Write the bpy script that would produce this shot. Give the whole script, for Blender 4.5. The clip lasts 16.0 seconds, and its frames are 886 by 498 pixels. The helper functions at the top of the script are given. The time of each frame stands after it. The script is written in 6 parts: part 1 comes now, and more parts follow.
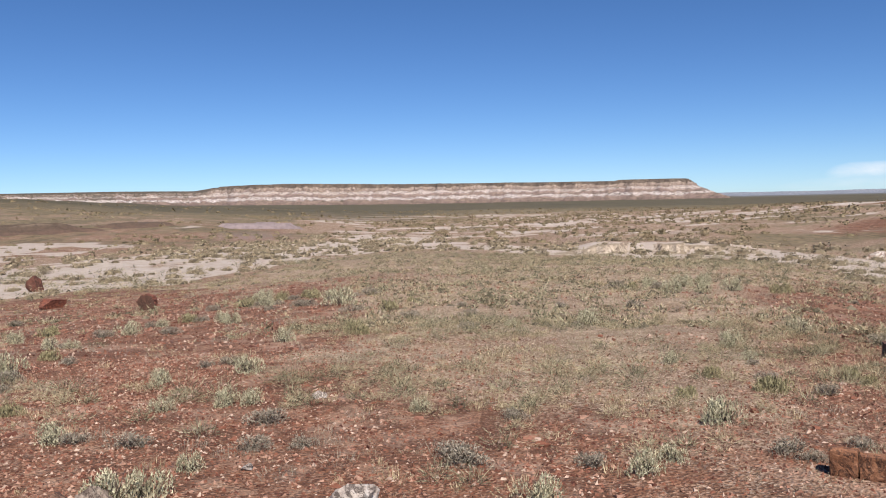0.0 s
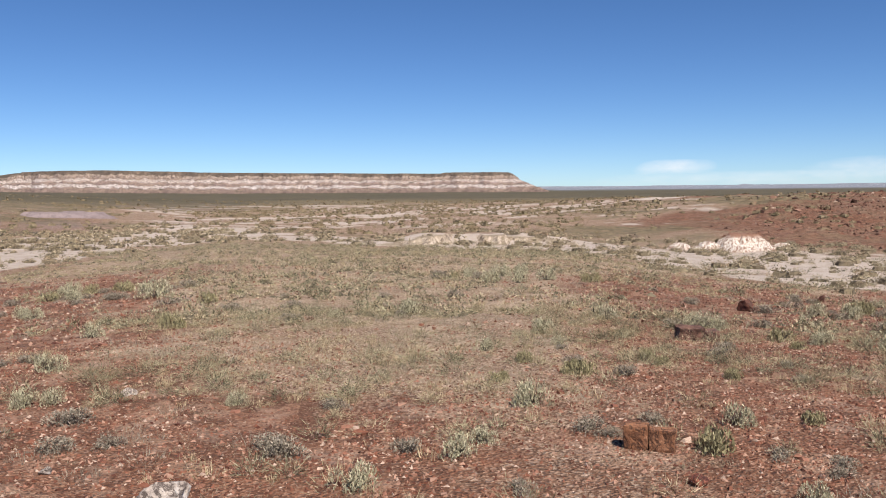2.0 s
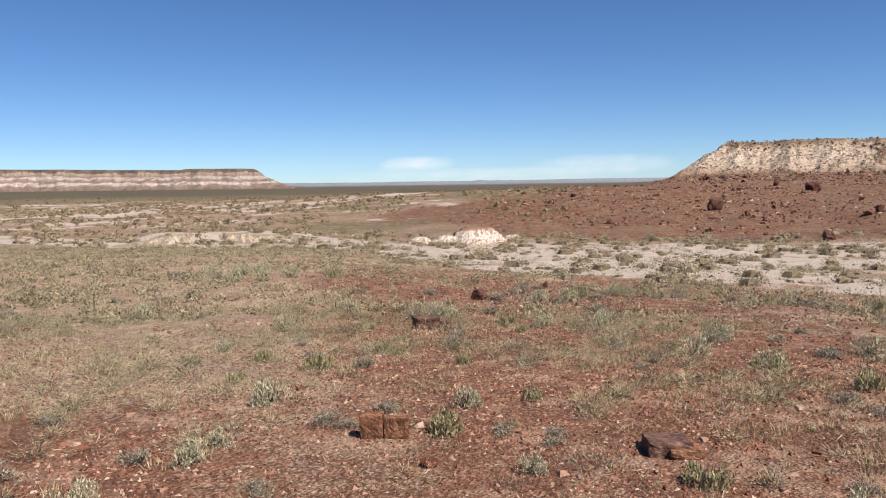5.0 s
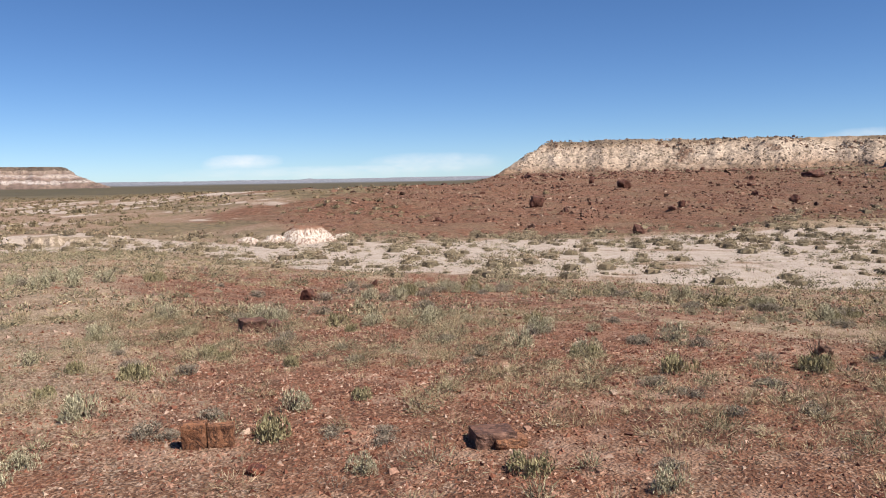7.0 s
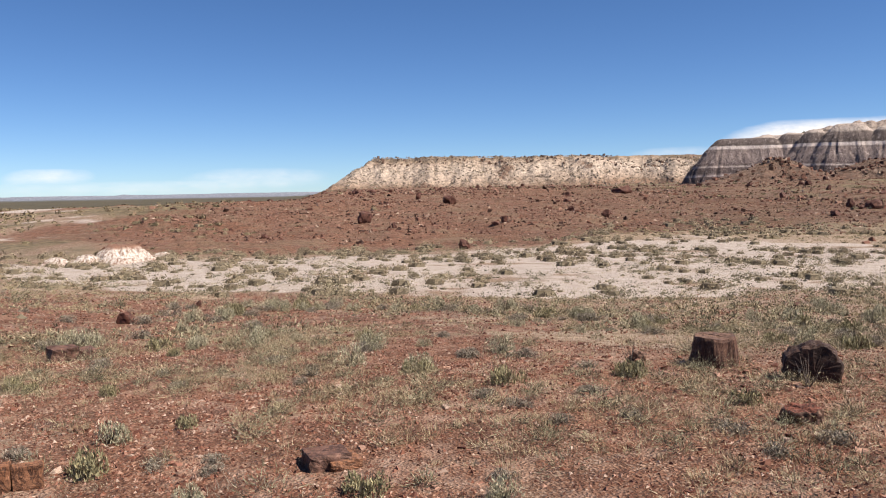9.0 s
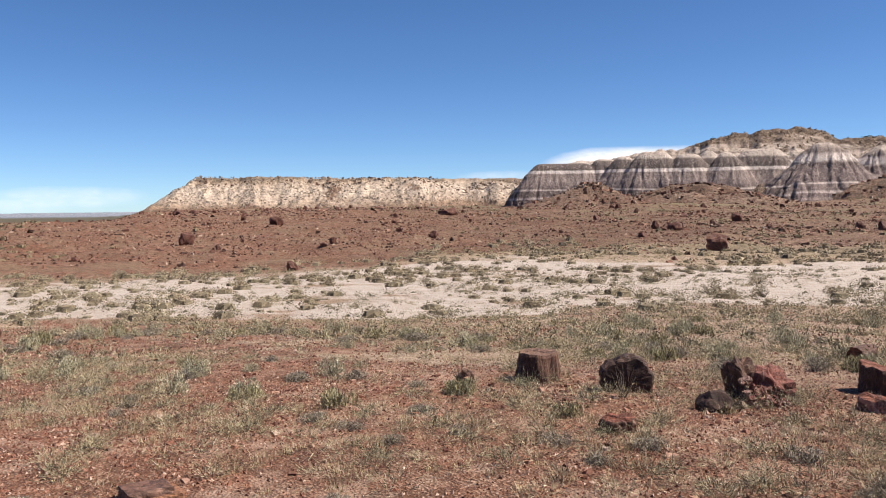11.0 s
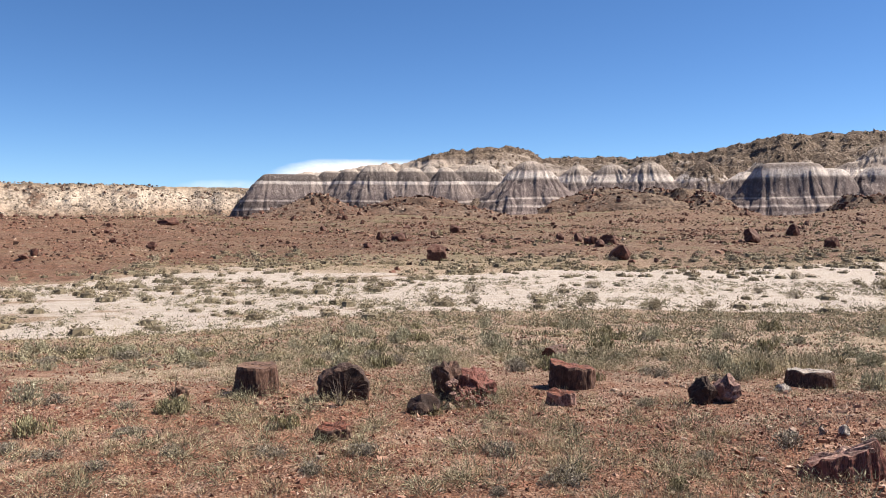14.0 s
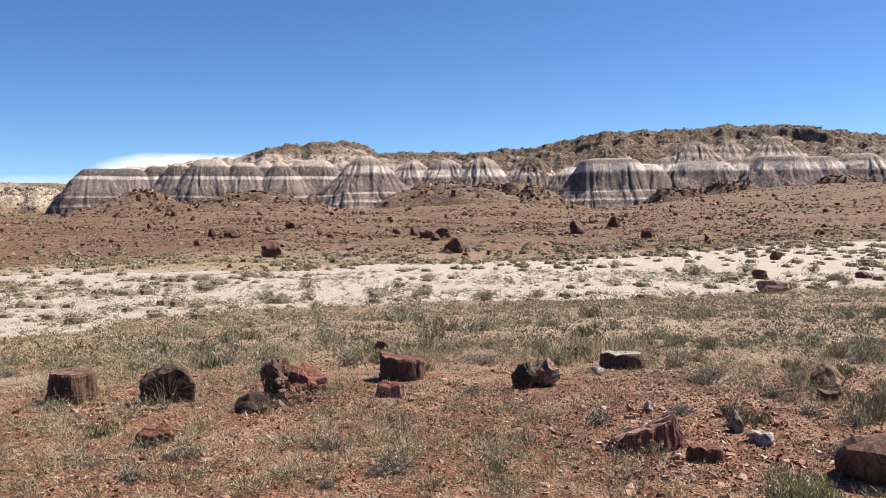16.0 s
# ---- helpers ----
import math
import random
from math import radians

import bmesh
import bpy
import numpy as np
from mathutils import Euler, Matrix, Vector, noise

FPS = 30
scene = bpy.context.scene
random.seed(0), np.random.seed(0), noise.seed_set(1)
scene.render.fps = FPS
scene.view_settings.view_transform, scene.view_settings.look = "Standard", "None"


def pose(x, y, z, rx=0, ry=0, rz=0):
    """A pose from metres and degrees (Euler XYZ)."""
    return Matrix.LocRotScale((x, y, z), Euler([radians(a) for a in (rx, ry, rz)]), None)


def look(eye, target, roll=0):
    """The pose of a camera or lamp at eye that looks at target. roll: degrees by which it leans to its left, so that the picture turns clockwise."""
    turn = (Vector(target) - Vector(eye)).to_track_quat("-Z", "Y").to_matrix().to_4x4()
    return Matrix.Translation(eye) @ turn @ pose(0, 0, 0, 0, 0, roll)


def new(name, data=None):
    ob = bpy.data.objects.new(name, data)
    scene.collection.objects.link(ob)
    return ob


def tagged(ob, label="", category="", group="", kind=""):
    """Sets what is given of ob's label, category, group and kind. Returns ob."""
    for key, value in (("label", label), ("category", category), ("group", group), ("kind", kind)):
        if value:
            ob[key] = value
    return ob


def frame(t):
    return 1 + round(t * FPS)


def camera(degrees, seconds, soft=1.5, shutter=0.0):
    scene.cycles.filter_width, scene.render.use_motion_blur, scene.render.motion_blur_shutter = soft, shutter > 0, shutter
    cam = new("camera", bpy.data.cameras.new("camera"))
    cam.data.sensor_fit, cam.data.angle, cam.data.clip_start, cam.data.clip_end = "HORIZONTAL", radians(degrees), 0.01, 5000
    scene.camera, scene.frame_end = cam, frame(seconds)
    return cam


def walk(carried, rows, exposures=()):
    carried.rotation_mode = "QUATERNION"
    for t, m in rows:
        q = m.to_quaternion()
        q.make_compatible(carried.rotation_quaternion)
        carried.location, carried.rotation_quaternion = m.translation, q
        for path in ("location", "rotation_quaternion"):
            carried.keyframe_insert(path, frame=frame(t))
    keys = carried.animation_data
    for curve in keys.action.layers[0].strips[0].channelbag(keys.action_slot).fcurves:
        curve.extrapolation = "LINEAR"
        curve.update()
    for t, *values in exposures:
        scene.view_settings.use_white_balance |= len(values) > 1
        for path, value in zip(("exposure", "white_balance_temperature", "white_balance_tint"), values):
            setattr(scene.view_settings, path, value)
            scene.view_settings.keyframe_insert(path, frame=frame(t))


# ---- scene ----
cam = camera(56.0, 16.0, soft=1.0)
# seconds, place, tilt, lean, turn of a hand-held pan
PATH = (
    (0.0, -0.142, 0.064, 1.594, -3.37, 1.32, 14.91),
    (0.5, -0.126, 0.062, 1.593, -3.62, 1.07, 11.80),
    (1.0, -0.105, 0.051, 1.590, -3.79, 0.85, 8.78),
    (1.5, -0.089, 0.046, 1.591, -3.97, 0.67, 5.89),
    (2.0, -0.071, 0.036, 1.591, -4.17, 0.51, 3.15),
    (2.5, -0.052, 0.017, 1.593, -4.31, 0.50, 0.48),
    (3.0, -0.036, 0.003, 1.592, -4.40, 0.56, -2.34),
    (3.5, -0.019, -0.004, 1.594, -4.47, 0.55, -5.30),
    (4.0, -0.006, -0.003, 1.592, -4.51, 0.56, -8.37),
    (6.5, 0.053, -0.004, 1.590, -4.82, 0.98, -22.67),
    (7.0, 0.057, 0.012, 1.590, -4.87, 0.90, -25.78),
    (7.5, 0.057, 0.019, 1.591, -4.78, 0.83, -28.91),
    (8.0, 0.060, 0.036, 1.595, -4.57, 0.76, -31.93),
    (8.5, 0.054, 0.037, 1.602, -4.28, 0.86, -34.79),
    (9.0, 0.057, 0.047, 1.600, -3.96, 0.89, -37.57),
    (11.5, 0.062, 0.073, 1.595, -2.38, 0.57, -52.51),
    (12.0, 0.068, 0.056, 1.600, -2.19, 0.61, -55.77),
    (12.5, 0.052, 0.027, 1.606, -2.07, 0.50, -58.94),
    (13.0, 0.047, 0.001, 1.608, -2.01, 0.23, -62.01),
    (13.5, 0.031, -0.032, 1.616, -2.00, 0.05, -64.99),
    (14.0, 0.032, -0.053, 1.612, -2.00, 0.05, -67.86),
    (14.5, 0.021, -0.082, 1.610, -2.05, 0.21, -70.65),
    (15.0, 0.010, -0.110, 1.614, -2.16, 0.42, -73.45),
    (15.5, -0.000, -0.135, 1.615, -2.28, 0.53, -76.26),
    (16.0, -0.016, -0.162, 1.616, -2.42, 0.61, -79.00),
)
# seconds, stops, white balance
EXPOSURES = ((0.0, 0.69, 6500, 11), (4.0, 0.75, 6850, 11), (9.0, 0.83, 6850, 12), (12.5, 1.05, 6800, 9), (16.0, 1.12, 6820, 8))
walk(cam, [(t, pose(x, y, z, 90 + tilt, lean, turn)) for t, x, y, z, tilt, lean, turn in PATH], EXPOSURES)

# ---- light ----
SUN_AZ, SUN_EL = 148.0, 53.0
world = bpy.data.worlds.new("desert_sky")
scene.world = world
world.use_nodes = True
wt = world.node_tree
sky = wt.nodes.new("ShaderNodeTexSky")
sky.sky_type, sky.sun_disc = "NISHITA", False
sky.sun_elevation, sky.sun_rotation = radians(SUN_EL), radians(SUN_AZ)
sky.altitude, sky.air_density, sky.dust_density, sky.ozone_density = 1700, 0.7, 0.35, 2.0
deep = wt.nodes.new("ShaderNodeHueSaturation")
deep.inputs["Saturation"].default_value = 1.14
wt.links.new(sky.outputs[0], deep.inputs["Color"])
clear_air = wt.nodes.new("ShaderNodeMix")
clear_air.data_type, clear_air.blend_type = "RGBA", "MULTIPLY"
clear_air.inputs[0].default_value = 1.0
clear_air.inputs[7].default_value = (0.775, 0.935, 1.12, 1)
wt.links.new(deep.outputs[0], clear_air.inputs[6])
wt.links.new(clear_air.outputs[2], wt.nodes["Background"].inputs[0])
wt.nodes["Background"].inputs[1].default_value = 0.064
sun_data = bpy.data.lights.new("sun", "SUN")
sun_data.energy, sun_data.angle, sun_data.color = 4.9, radians(0.53), (1.0, 0.95, 0.87)
sun = new("sun", sun_data)
sun.matrix_world = look((0, 0, 60), (-math.sin(radians(SUN_AZ)), -math.cos(radians(SUN_AZ)), 60 - math.tan(radians(SUN_EL))))

# ---- materials ----
class Nodes:
    """A node tree under construction."""

    def __init__(self, name, rough=0.9):
        self.mat = bpy.data.materials.new(name)
        self.mat.use_nodes = True
        self.t = self.mat.node_tree
        self.b = self.t.nodes["Principled BSDF"]
        self.b.inputs["Roughness"].default_value = rough
        self.b.inputs["Specular IOR Level"].default_value = 0.25
        self.pos = self.add("ShaderNodeNewGeometry").outputs["Position"]

    def add(self, kind):
        return self.t.nodes.new(kind)

    def link(self, a, b):
        self.t.links.new(a, b)

    def put(self, socket, v):
        if isinstance(v, bpy.types.NodeSocket):
            self.link(v, socket)
        else:
            socket.default_value = (*v, 1) if isinstance(v, tuple) and len(v) == 3 and socket.type == "RGBA" else v

    def noise(self, scale, detail=4, rough=0.6, vec=None, distort=0.0):
        n = self.add("ShaderNodeTexNoise")
        n.inputs["Scale"].default_value, n.inputs["Detail"].default_value = scale, detail
        n.inputs["Roughness"].default_value, n.inputs["Distortion"].default_value = rough, distort
        self.link(vec or self.pos, n.inputs["Vector"])
        return n.outputs[0]

    def cells(self, scale, out="Color", vec=None):
        n = self.add("ShaderNodeTexVoronoi")
        n.inputs["Scale"].default_value = scale
        self.link(vec or self.pos, n.inputs["Vector"])
        return n.outputs[out]

    def ramp(self, v, stops, mode="LINEAR"):
        n = self.add("ShaderNodeValToRGB")
        n.color_ramp.interpolation = mode
        e = n.color_ramp.elements
        while len(e) < len(stops):
            e.new(0.5)
        for k, (p, c) in enumerate(stops):
            e[k].position = p
            e[k].color = (*c, 1) if isinstance(c, tuple) else (c, c, c, 1)
        self.put(n.inputs[0], v)
        return n.outputs[0]

    def mix(self, f, a, b, how="MIX"):
        n = self.add("ShaderNodeMix")
        n.data_type, n.blend_type = "RGBA", how
        self.put(n.inputs[0], f)
        self.put(n.inputs[6], a)
        self.put(n.inputs[7], b)
        return n.outputs[2]

    def math(self, how, a, b=0.0, c=0.0):
        n = self.add("ShaderNodeMath")
        n.operation = how
        for k, v in enumerate((a, b, c)):
            self.put(n.inputs[k], v)
        return n.outputs[0]

    def attr(self, name):
        n = self.add("ShaderNodeAttribute")
        n.attribute_name = name
        return n.outputs["Fac"]

    def stretch(self, sx, sy, sz, vec=None):
        n = self.add("ShaderNodeMapping")
        n.inputs["Scale"].default_value = (sx, sy, sz)
        self.link(vec or self.pos, n.inputs["Vector"])
        return n.outputs[0]

    def local(self):
        return self.add("ShaderNodeTexCoord").outputs["Object"]

    def island(self):
        return self.add("ShaderNodeNewGeometry").outputs["Random Per Island"]

    def each(self):
        return self.add("ShaderNodeObjectInfo").outputs["Random"]

    def height(self, vec=None):
        n = self.add("ShaderNodeSeparateXYZ")
        self.link(vec or self.pos, n.inputs[0])
        return n.outputs[2]

    def done(self, colour, bump=None, strength=0.5, dist=0.02):
        self.put(self.b.inputs["Base Color"], self.mix(1.0, colour, (0.67, 0.67, 0.67), "MULTIPLY"))
        if bump is not None:
            n = self.add("ShaderNodeBump")
            n.inputs["Strength"].default_value, n.inputs["Distance"].default_value = strength, dist
            self.link(bump, n.inputs["Height"])
            self.link(n.outputs[0], self.b.inputs["Normal"])
        return self.mat


def ground_material():
    m = Nodes("desert_soil", 0.95)
    fine, mid, wide = m.noise(55, 6, 0.75), m.noise(2.2, 6, 0.7), m.noise(0.23, 4, 0.6)
    far = m.noise(0.03, 6, 0.7)
    stones, rocks = m.cells(48), m.cells(4.5)
    grit = m.cells(48, "Distance")
    red = m.ramp(stones, ((0.15, (0.12, 0.048, 0.03)), (0.42, (0.21, 0.09, 0.052)), (0.62, (0.31, 0.14, 0.084)), (0.85, (0.42, 0.235, 0.155))))
    red = m.mix(m.ramp(mid, ((0.4, 0.0), (0.75, 0.7))), red, (0.31, 0.15, 0.09))
    red = m.mix(m.ramp(rocks, ((0.3, 0.55), (0.62, 0.0))), red, (0.105, 0.048, 0.03))
    red = m.mix(m.ramp(rocks, ((0.72, 0.0), (0.88, 0.55))), red, (0.42, 0.27, 0.19))
    tan = m.ramp(stones, ((0.15, (0.13, 0.078, 0.05)), (0.45, (0.34, 0.215, 0.14)), (0.8, (0.58, 0.43, 0.32))))
    tan = m.mix(m.ramp(fine, ((0.35, 0.55), (0.6, 0.0))), tan, (0.22, 0.125, 0.08))
    brownish = m.mix(m.noise(1.7, 7, 0.8), (0.045, 0.022, 0.015), (0.26, 0.135, 0.087))
    brownish = m.mix(m.ramp(m.noise(0.16, 5, 0.65), ((0.45, 0.0), (0.65, 0.45))), brownish, (0.22, 0.165, 0.09))
    brownish = m.mix(m.ramp(rocks, ((0.3, 0.8), (0.55, 0.0))), brownish, (0.075, 0.04, 0.027))
    red = m.mix(m.math("MULTIPLY", m.attr("brown"), m.ramp(wide, ((0.3, 1.0), (0.7, 0.45)))), red, brownish)
    bare = m.math("MULTIPLY", m.attr("hill"), m.ramp(m.noise(0.33, 7, 0.75), ((0.46, 0.0), (0.60, 0.75))))
    red = m.mix(bare, red, m.mix(m.noise(2.5, 5, 0.8), (0.13, 0.085, 0.052), (0.36, 0.255, 0.165)))
    specks = m.math("MULTIPLY", m.attr("hill"), m.ramp(m.noise(3.6, 5, 0.85), ((0.36, 0.85), (0.47, 0.0))))
    red = m.mix(specks, red, (0.055, 0.028, 0.02))
    pebble = m.cells(58)
    red = m.mix(m.ramp(pebble, ((0.72, 0.0), (0.78, 0.35))), red, (0.52, 0.34, 0.25))
    red = m.mix(m.ramp(pebble, ((0.3, 0.4), (0.36, 0.0))), red, (0.10, 0.042, 0.027))
    tan = m.mix(m.ramp(pebble, ((0.68, 0.0), (0.74, 0.6))), tan, (0.66, 0.52, 0.41))
    tan = m.mix(m.ramp(pebble, ((0.3, 0.6), (0.36, 0.0))), tan, (0.15, 0.08, 0.05))
    dust = m.ramp(m.noise(1.15, 7, 0.72), ((0.53, 0.0), (0.66, 0.7)))
    red = m.mix(m.math("MULTIPLY", dust, m.math("SUBTRACT", 1.0, m.attr("hill"))), red, m.mix(fine, (0.36, 0.225, 0.16), (0.66, 0.47, 0.365)))
    soil = m.mix(m.ramp(m.math("ADD", m.attr("red"), m.math("MULTIPLY", m.math("SUBTRACT", mid, 0.5), 1.1)), ((0.35, 0.0), (0.65, 1.0))), tan, red)
    sand = m.mix(m.ramp(mid, ((0.3, 0.0), (0.75, 1.0))), (0.47, 0.38, 0.318), (0.68, 0.583, 0.515))
    sandy = m.math("ADD", m.attr("sand"), m.math("MULTIPLY", m.math("SUBTRACT", m.noise(0.13, 9, 0.72), 0.5), 2.2))
    c = m.mix(m.ramp(sandy, ((0.46, 0.0), (0.6, 1.0))), soil, sand)
    olive = m.mix(m.ramp(far, ((0.35, 0.0), (0.65, 1.0))), (0.10, 0.08, 0.045), (0.185, 0.14, 0.082))
    olive = m.mix(m.ramp(m.noise(1.1, 7, 0.8), ((0.42, 0.0), (0.62, 1.0))), olive, (0.34, 0.265, 0.16))
    olive = m.mix(m.ramp(rocks, ((0.25, 0.6), (0.5, 0.0))), olive, (0.10, 0.085, 0.05))
    straw = m.mix(m.ramp(m.noise(3.1, 7, 0.8), ((0.4, 0.0), (0.62, 1.0))), (0.29, 0.195, 0.125), (0.60, 0.45, 0.325))
    straw = m.mix(m.ramp(m.noise(26, 4, 0.7), ((0.36, 0.8), (0.52, 0.0))), straw, (0.13, 0.095, 0.062))
    straw = m.mix(m.ramp(pebble, ((0.7, 0.0), (0.75, 0.6))), straw, (0.66, 0.53, 0.41))
    olive = m.mix(m.attr("near"), olive, straw)
    veg = m.math("ADD", m.attr("veg"), m.math("MULTIPLY", m.math("SUBTRACT", m.noise(0.11, 9, 0.75), 0.5), 2.0))
    c = m.mix(m.ramp(veg, ((0.42, 0.0), (0.60, 0.9))), c, olive)
    c = m.mix(m.attr("mauve"), c, m.mix(wide, (0.24, 0.17, 0.165), (0.36, 0.265, 0.25)))
    clay = m.mix(m.noise(0.8, 6, 0.7), (0.40, 0.31, 0.26), (0.66, 0.57, 0.50))
    c = m.mix(m.ramp(m.math("ADD", m.attr("clay"), m.math("MULTIPLY", m.math("SUBTRACT", m.noise(0.16, 9, 0.72), 0.5), 2.4)), ((0.5, 0.0), (0.6, 1.0))), c, clay)
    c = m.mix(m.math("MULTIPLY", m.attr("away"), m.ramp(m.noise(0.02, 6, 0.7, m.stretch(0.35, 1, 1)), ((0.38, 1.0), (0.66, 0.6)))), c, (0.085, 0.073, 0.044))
    # distant haze, put into the far ground's colour as blue-grey
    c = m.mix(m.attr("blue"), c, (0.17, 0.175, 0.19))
    bump = m.math("ADD", m.math("MULTIPLY", fine, 0.5), m.math("ADD", grit, m.math("MULTIPLY", mid, 2.6)))
    return m.done(c, bump, 0.8, 0.03)


def blade_material(name, dark, light, third=None, dead=0.0):
    m = Nodes(name, 0.8)
    c = m.ramp(m.island(), ((0.0, tuple(v * 0.4 for v in dark)), (0.22, dark), (1.0, light)))
    if third:
        c = m.mix(m.ramp(m.noise(0.9, 3, 0.6), ((0.42, 0.0), (0.58, 1.0))), c, third)
    if dead:
        c = m.mix(m.math("MULTIPLY", m.ramp(m.noise(2.1, 3, 0.6), ((0.5, 0.0), (0.62, 1.0))), dead), c, (0.42, 0.40, 0.37), "MULTIPLY")
    return m.done(c)


def stone_material(name, a, b, vein, scale=1.0, each=False, streak=(1, 1, 1)):
    m = Nodes(name, 0.72)
    p = m.stretch(*streak, vec=m.local())
    n1, n2 = m.noise(5 * scale, 6, 0.65, p), m.noise(31 * scale, 5, 0.7, p)
    c = m.mix(m.ramp(n1, ((0.34, 0.0), (0.66, 1.0))), a, b)
    c = m.mix(m.ramp(m.noise(9 * scale, 5, 0.6, p, 1.5), ((0.60, 0.0), (0.72, 0.8))), c, vein)
    c = m.mix(m.ramp(n2, ((0.35, 0.55), (0.6, 0.0))), c, (0.05, 0.025, 0.02))
    crack = m.math("ABSOLUTE", m.math("SUBTRACT", m.noise(4.5 * scale, 6, 0.7, p, 0.8), 0.5))
    c = m.mix(m.ramp(crack, ((0.0, 0.85), (0.035, 0.0))), c, (0.03, 0.015, 0.012))
    c = m.mix(m.ramp(m.noise(17 * scale, 6, 0.75, p), ((0.56, 0.0), (0.68, 0.55))), c, tuple(min(0.7, v * 1.5 + 0.05) for v in b))
    if each:
        c = m.mix(m.math("MULTIPLY", m.each(), 0.45), c, (0.12, 0.05, 0.035))
    return m.done(c, m.math("ADD", n1, m.math("MULTIPLY", n2, 0.4)), 0.7, 0.03)


def gravel_material():
    m = Nodes("gravel_chips", 0.8)
    c = m.ramp(m.island(), ((0.0, (0.13, 0.045, 0.028)), (0.22, (0.27, 0.105, 0.063)), (0.44, (0.39, 0.185, 0.125)), (0.66, (0.54, 0.32, 0.23)), (0.88, (0.70, 0.52, 0.41))), "CONSTANT")
    return m.done(m.mix(m.ramp(m.noise(60, 4), ((0.3, 0.5), (0.7, 0.0))), c, (0.16, 0.065, 0.045)))


def strata_material(name, stops, low, high, cap, wobble=1.6, grain=0.5, cap_at=(0.72, 0.9), rubble=None, fine=1.0, stain_shade=(0.075, 0.055, 0.048), level=False, warm=(1, 1, 1)):
    """Clay and rock in level beds between two heights, with loose soil on the flatter parts."""
    m = Nodes(name, 0.95)
    rise = m.math("MULTIPLY_ADD", m.attr("level"), high - low, low) if level else m.height()
    z = m.math("ADD", rise, m.math("MULTIPLY", m.math("SUBTRACT", m.noise(0.012, 3, 0.6), 0.5), wobble * 9))
    z = m.math("ADD", z, m.math("MULTIPLY", m.math("SUBTRACT", m.noise(0.4 * fine, 5, 0.7), 0.5), wobble * 0.9))
    c = m.ramp(m.math("DIVIDE", m.math("SUBTRACT", z, low), high - low), [(p, tuple(v * w for v, w in zip(col, warm))) for p, col in stops])
    streak = m.noise(0.8 * fine, 6, 0.75, m.stretch(1, 1, 0.12))
    # upright streaks: stain, and shade of grooves and flutes put into the colour
    c = m.mix(m.ramp(streak, ((0.41, grain), (0.54, 0.0))), c, stain_shade)
    if rubble:
        cell = m.cells(rubble[0])
        c = m.mix(m.math("MULTIPLY", m.ramp(m.noise(0.05 * fine, 4, 0.6), ((0.38, 0.35), (0.6, 1.25))), rubble[1]), c, m.mix(cell, (0.07, 0.042, 0.03), (0.58, 0.43, 0.32)))
    n = m.add("ShaderNodeSeparateXYZ")
    m.link(m.add("ShaderNodeNewGeometry").outputs["Normal"], n.inputs[0])
    flat = m.math("ADD", n.outputs[2], m.math("MULTIPLY", m.math("SUBTRACT", m.noise(0.12, 6, 0.7), 0.5), 0.5))
    soil = m.mix(m.noise(0.3, 6, 0.75), cap, tuple(v * 0.5 for v in cap))
    c = m.mix(m.ramp(flat, ((cap_at[0], 0.0), (cap_at[1], 0.9))), c, soil)
    brown = m.mix(m.cells(0.9 * fine), (0.10, 0.055, 0.038), (0.33, 0.20, 0.14))
    loose = m.math("ADD", m.attr("talus"), m.math("MULTIPLY", m.math("SUBTRACT", m.noise(0.15 * fine, 6, 0.75), 0.5), 1.3))
    c = m.mix(m.ramp(loose, ((0.45, 0.0), (0.62, 0.92))), c, brown)
    return m.done(c, m.noise(1.2 * fine, 7, 0.75), 0.9, 0.7 / fine)


M_GROUND = ground_material()
M_GRASS = blade_material("dry_grass", (0.27, 0.215, 0.135), (0.66, 0.56, 0.39), (0.46, 0.395, 0.27), 0.75)
M_STRAW = blade_material("straw_bunchgrass", (0.36, 0.28, 0.16), (0.78, 0.635, 0.415))
M_GREYGREEN = blade_material("grey_green_bunchgrass", (0.16, 0.145, 0.085), (0.58, 0.525, 0.345), None, 0.7)
M_GREEN = blade_material("green_grass", (0.29, 0.235, 0.125), (0.60, 0.50, 0.30))
M_MAT = blade_material("grey_low_shrub", (0.25, 0.21, 0.16), (0.52, 0.45, 0.355))
M_BUSH = blade_material("green_bush_leaves", (0.26, 0.225, 0.12), (0.58, 0.515, 0.30))
M_RABBIT = blade_material("pale_green_stems", (0.34, 0.33, 0.16), (0.72, 0.69, 0.40))
M_SAGE = blade_material("sage_leaves", (0.38, 0.35, 0.22), (0.80, 0.74, 0.52))
M_WASHBUSH = blade_material("wash_shrub_leaves", (0.25, 0.20, 0.125), (0.52, 0.43, 0.275), (0.42, 0.31, 0.205))
M_TANBUSH = blade_material("tan_wash_leaves", (0.33, 0.265, 0.175), (0.64, 0.53, 0.365))
# twig hearts darker than the leaves, to paint shade inside the wash shrubs
M_TWIGGY = blade_material("twig_shade_hearts", (0.15, 0.115, 0.075), (0.30, 0.24, 0.155))
M_PLAINTAN = blade_material("tan_plain_leaves", (0.21, 0.16, 0.095), (0.44, 0.35, 0.225))
M_PLAIN = blade_material("plain_shrub_leaves", (0.13, 0.105, 0.06), (0.33, 0.265, 0.155), (0.26, 0.19, 0.115))
M_CUSHION = blade_material("olive_cushion_plants", (0.24, 0.18, 0.10), (0.86, 0.71, 0.48), (0.50, 0.42, 0.265), 0.9)
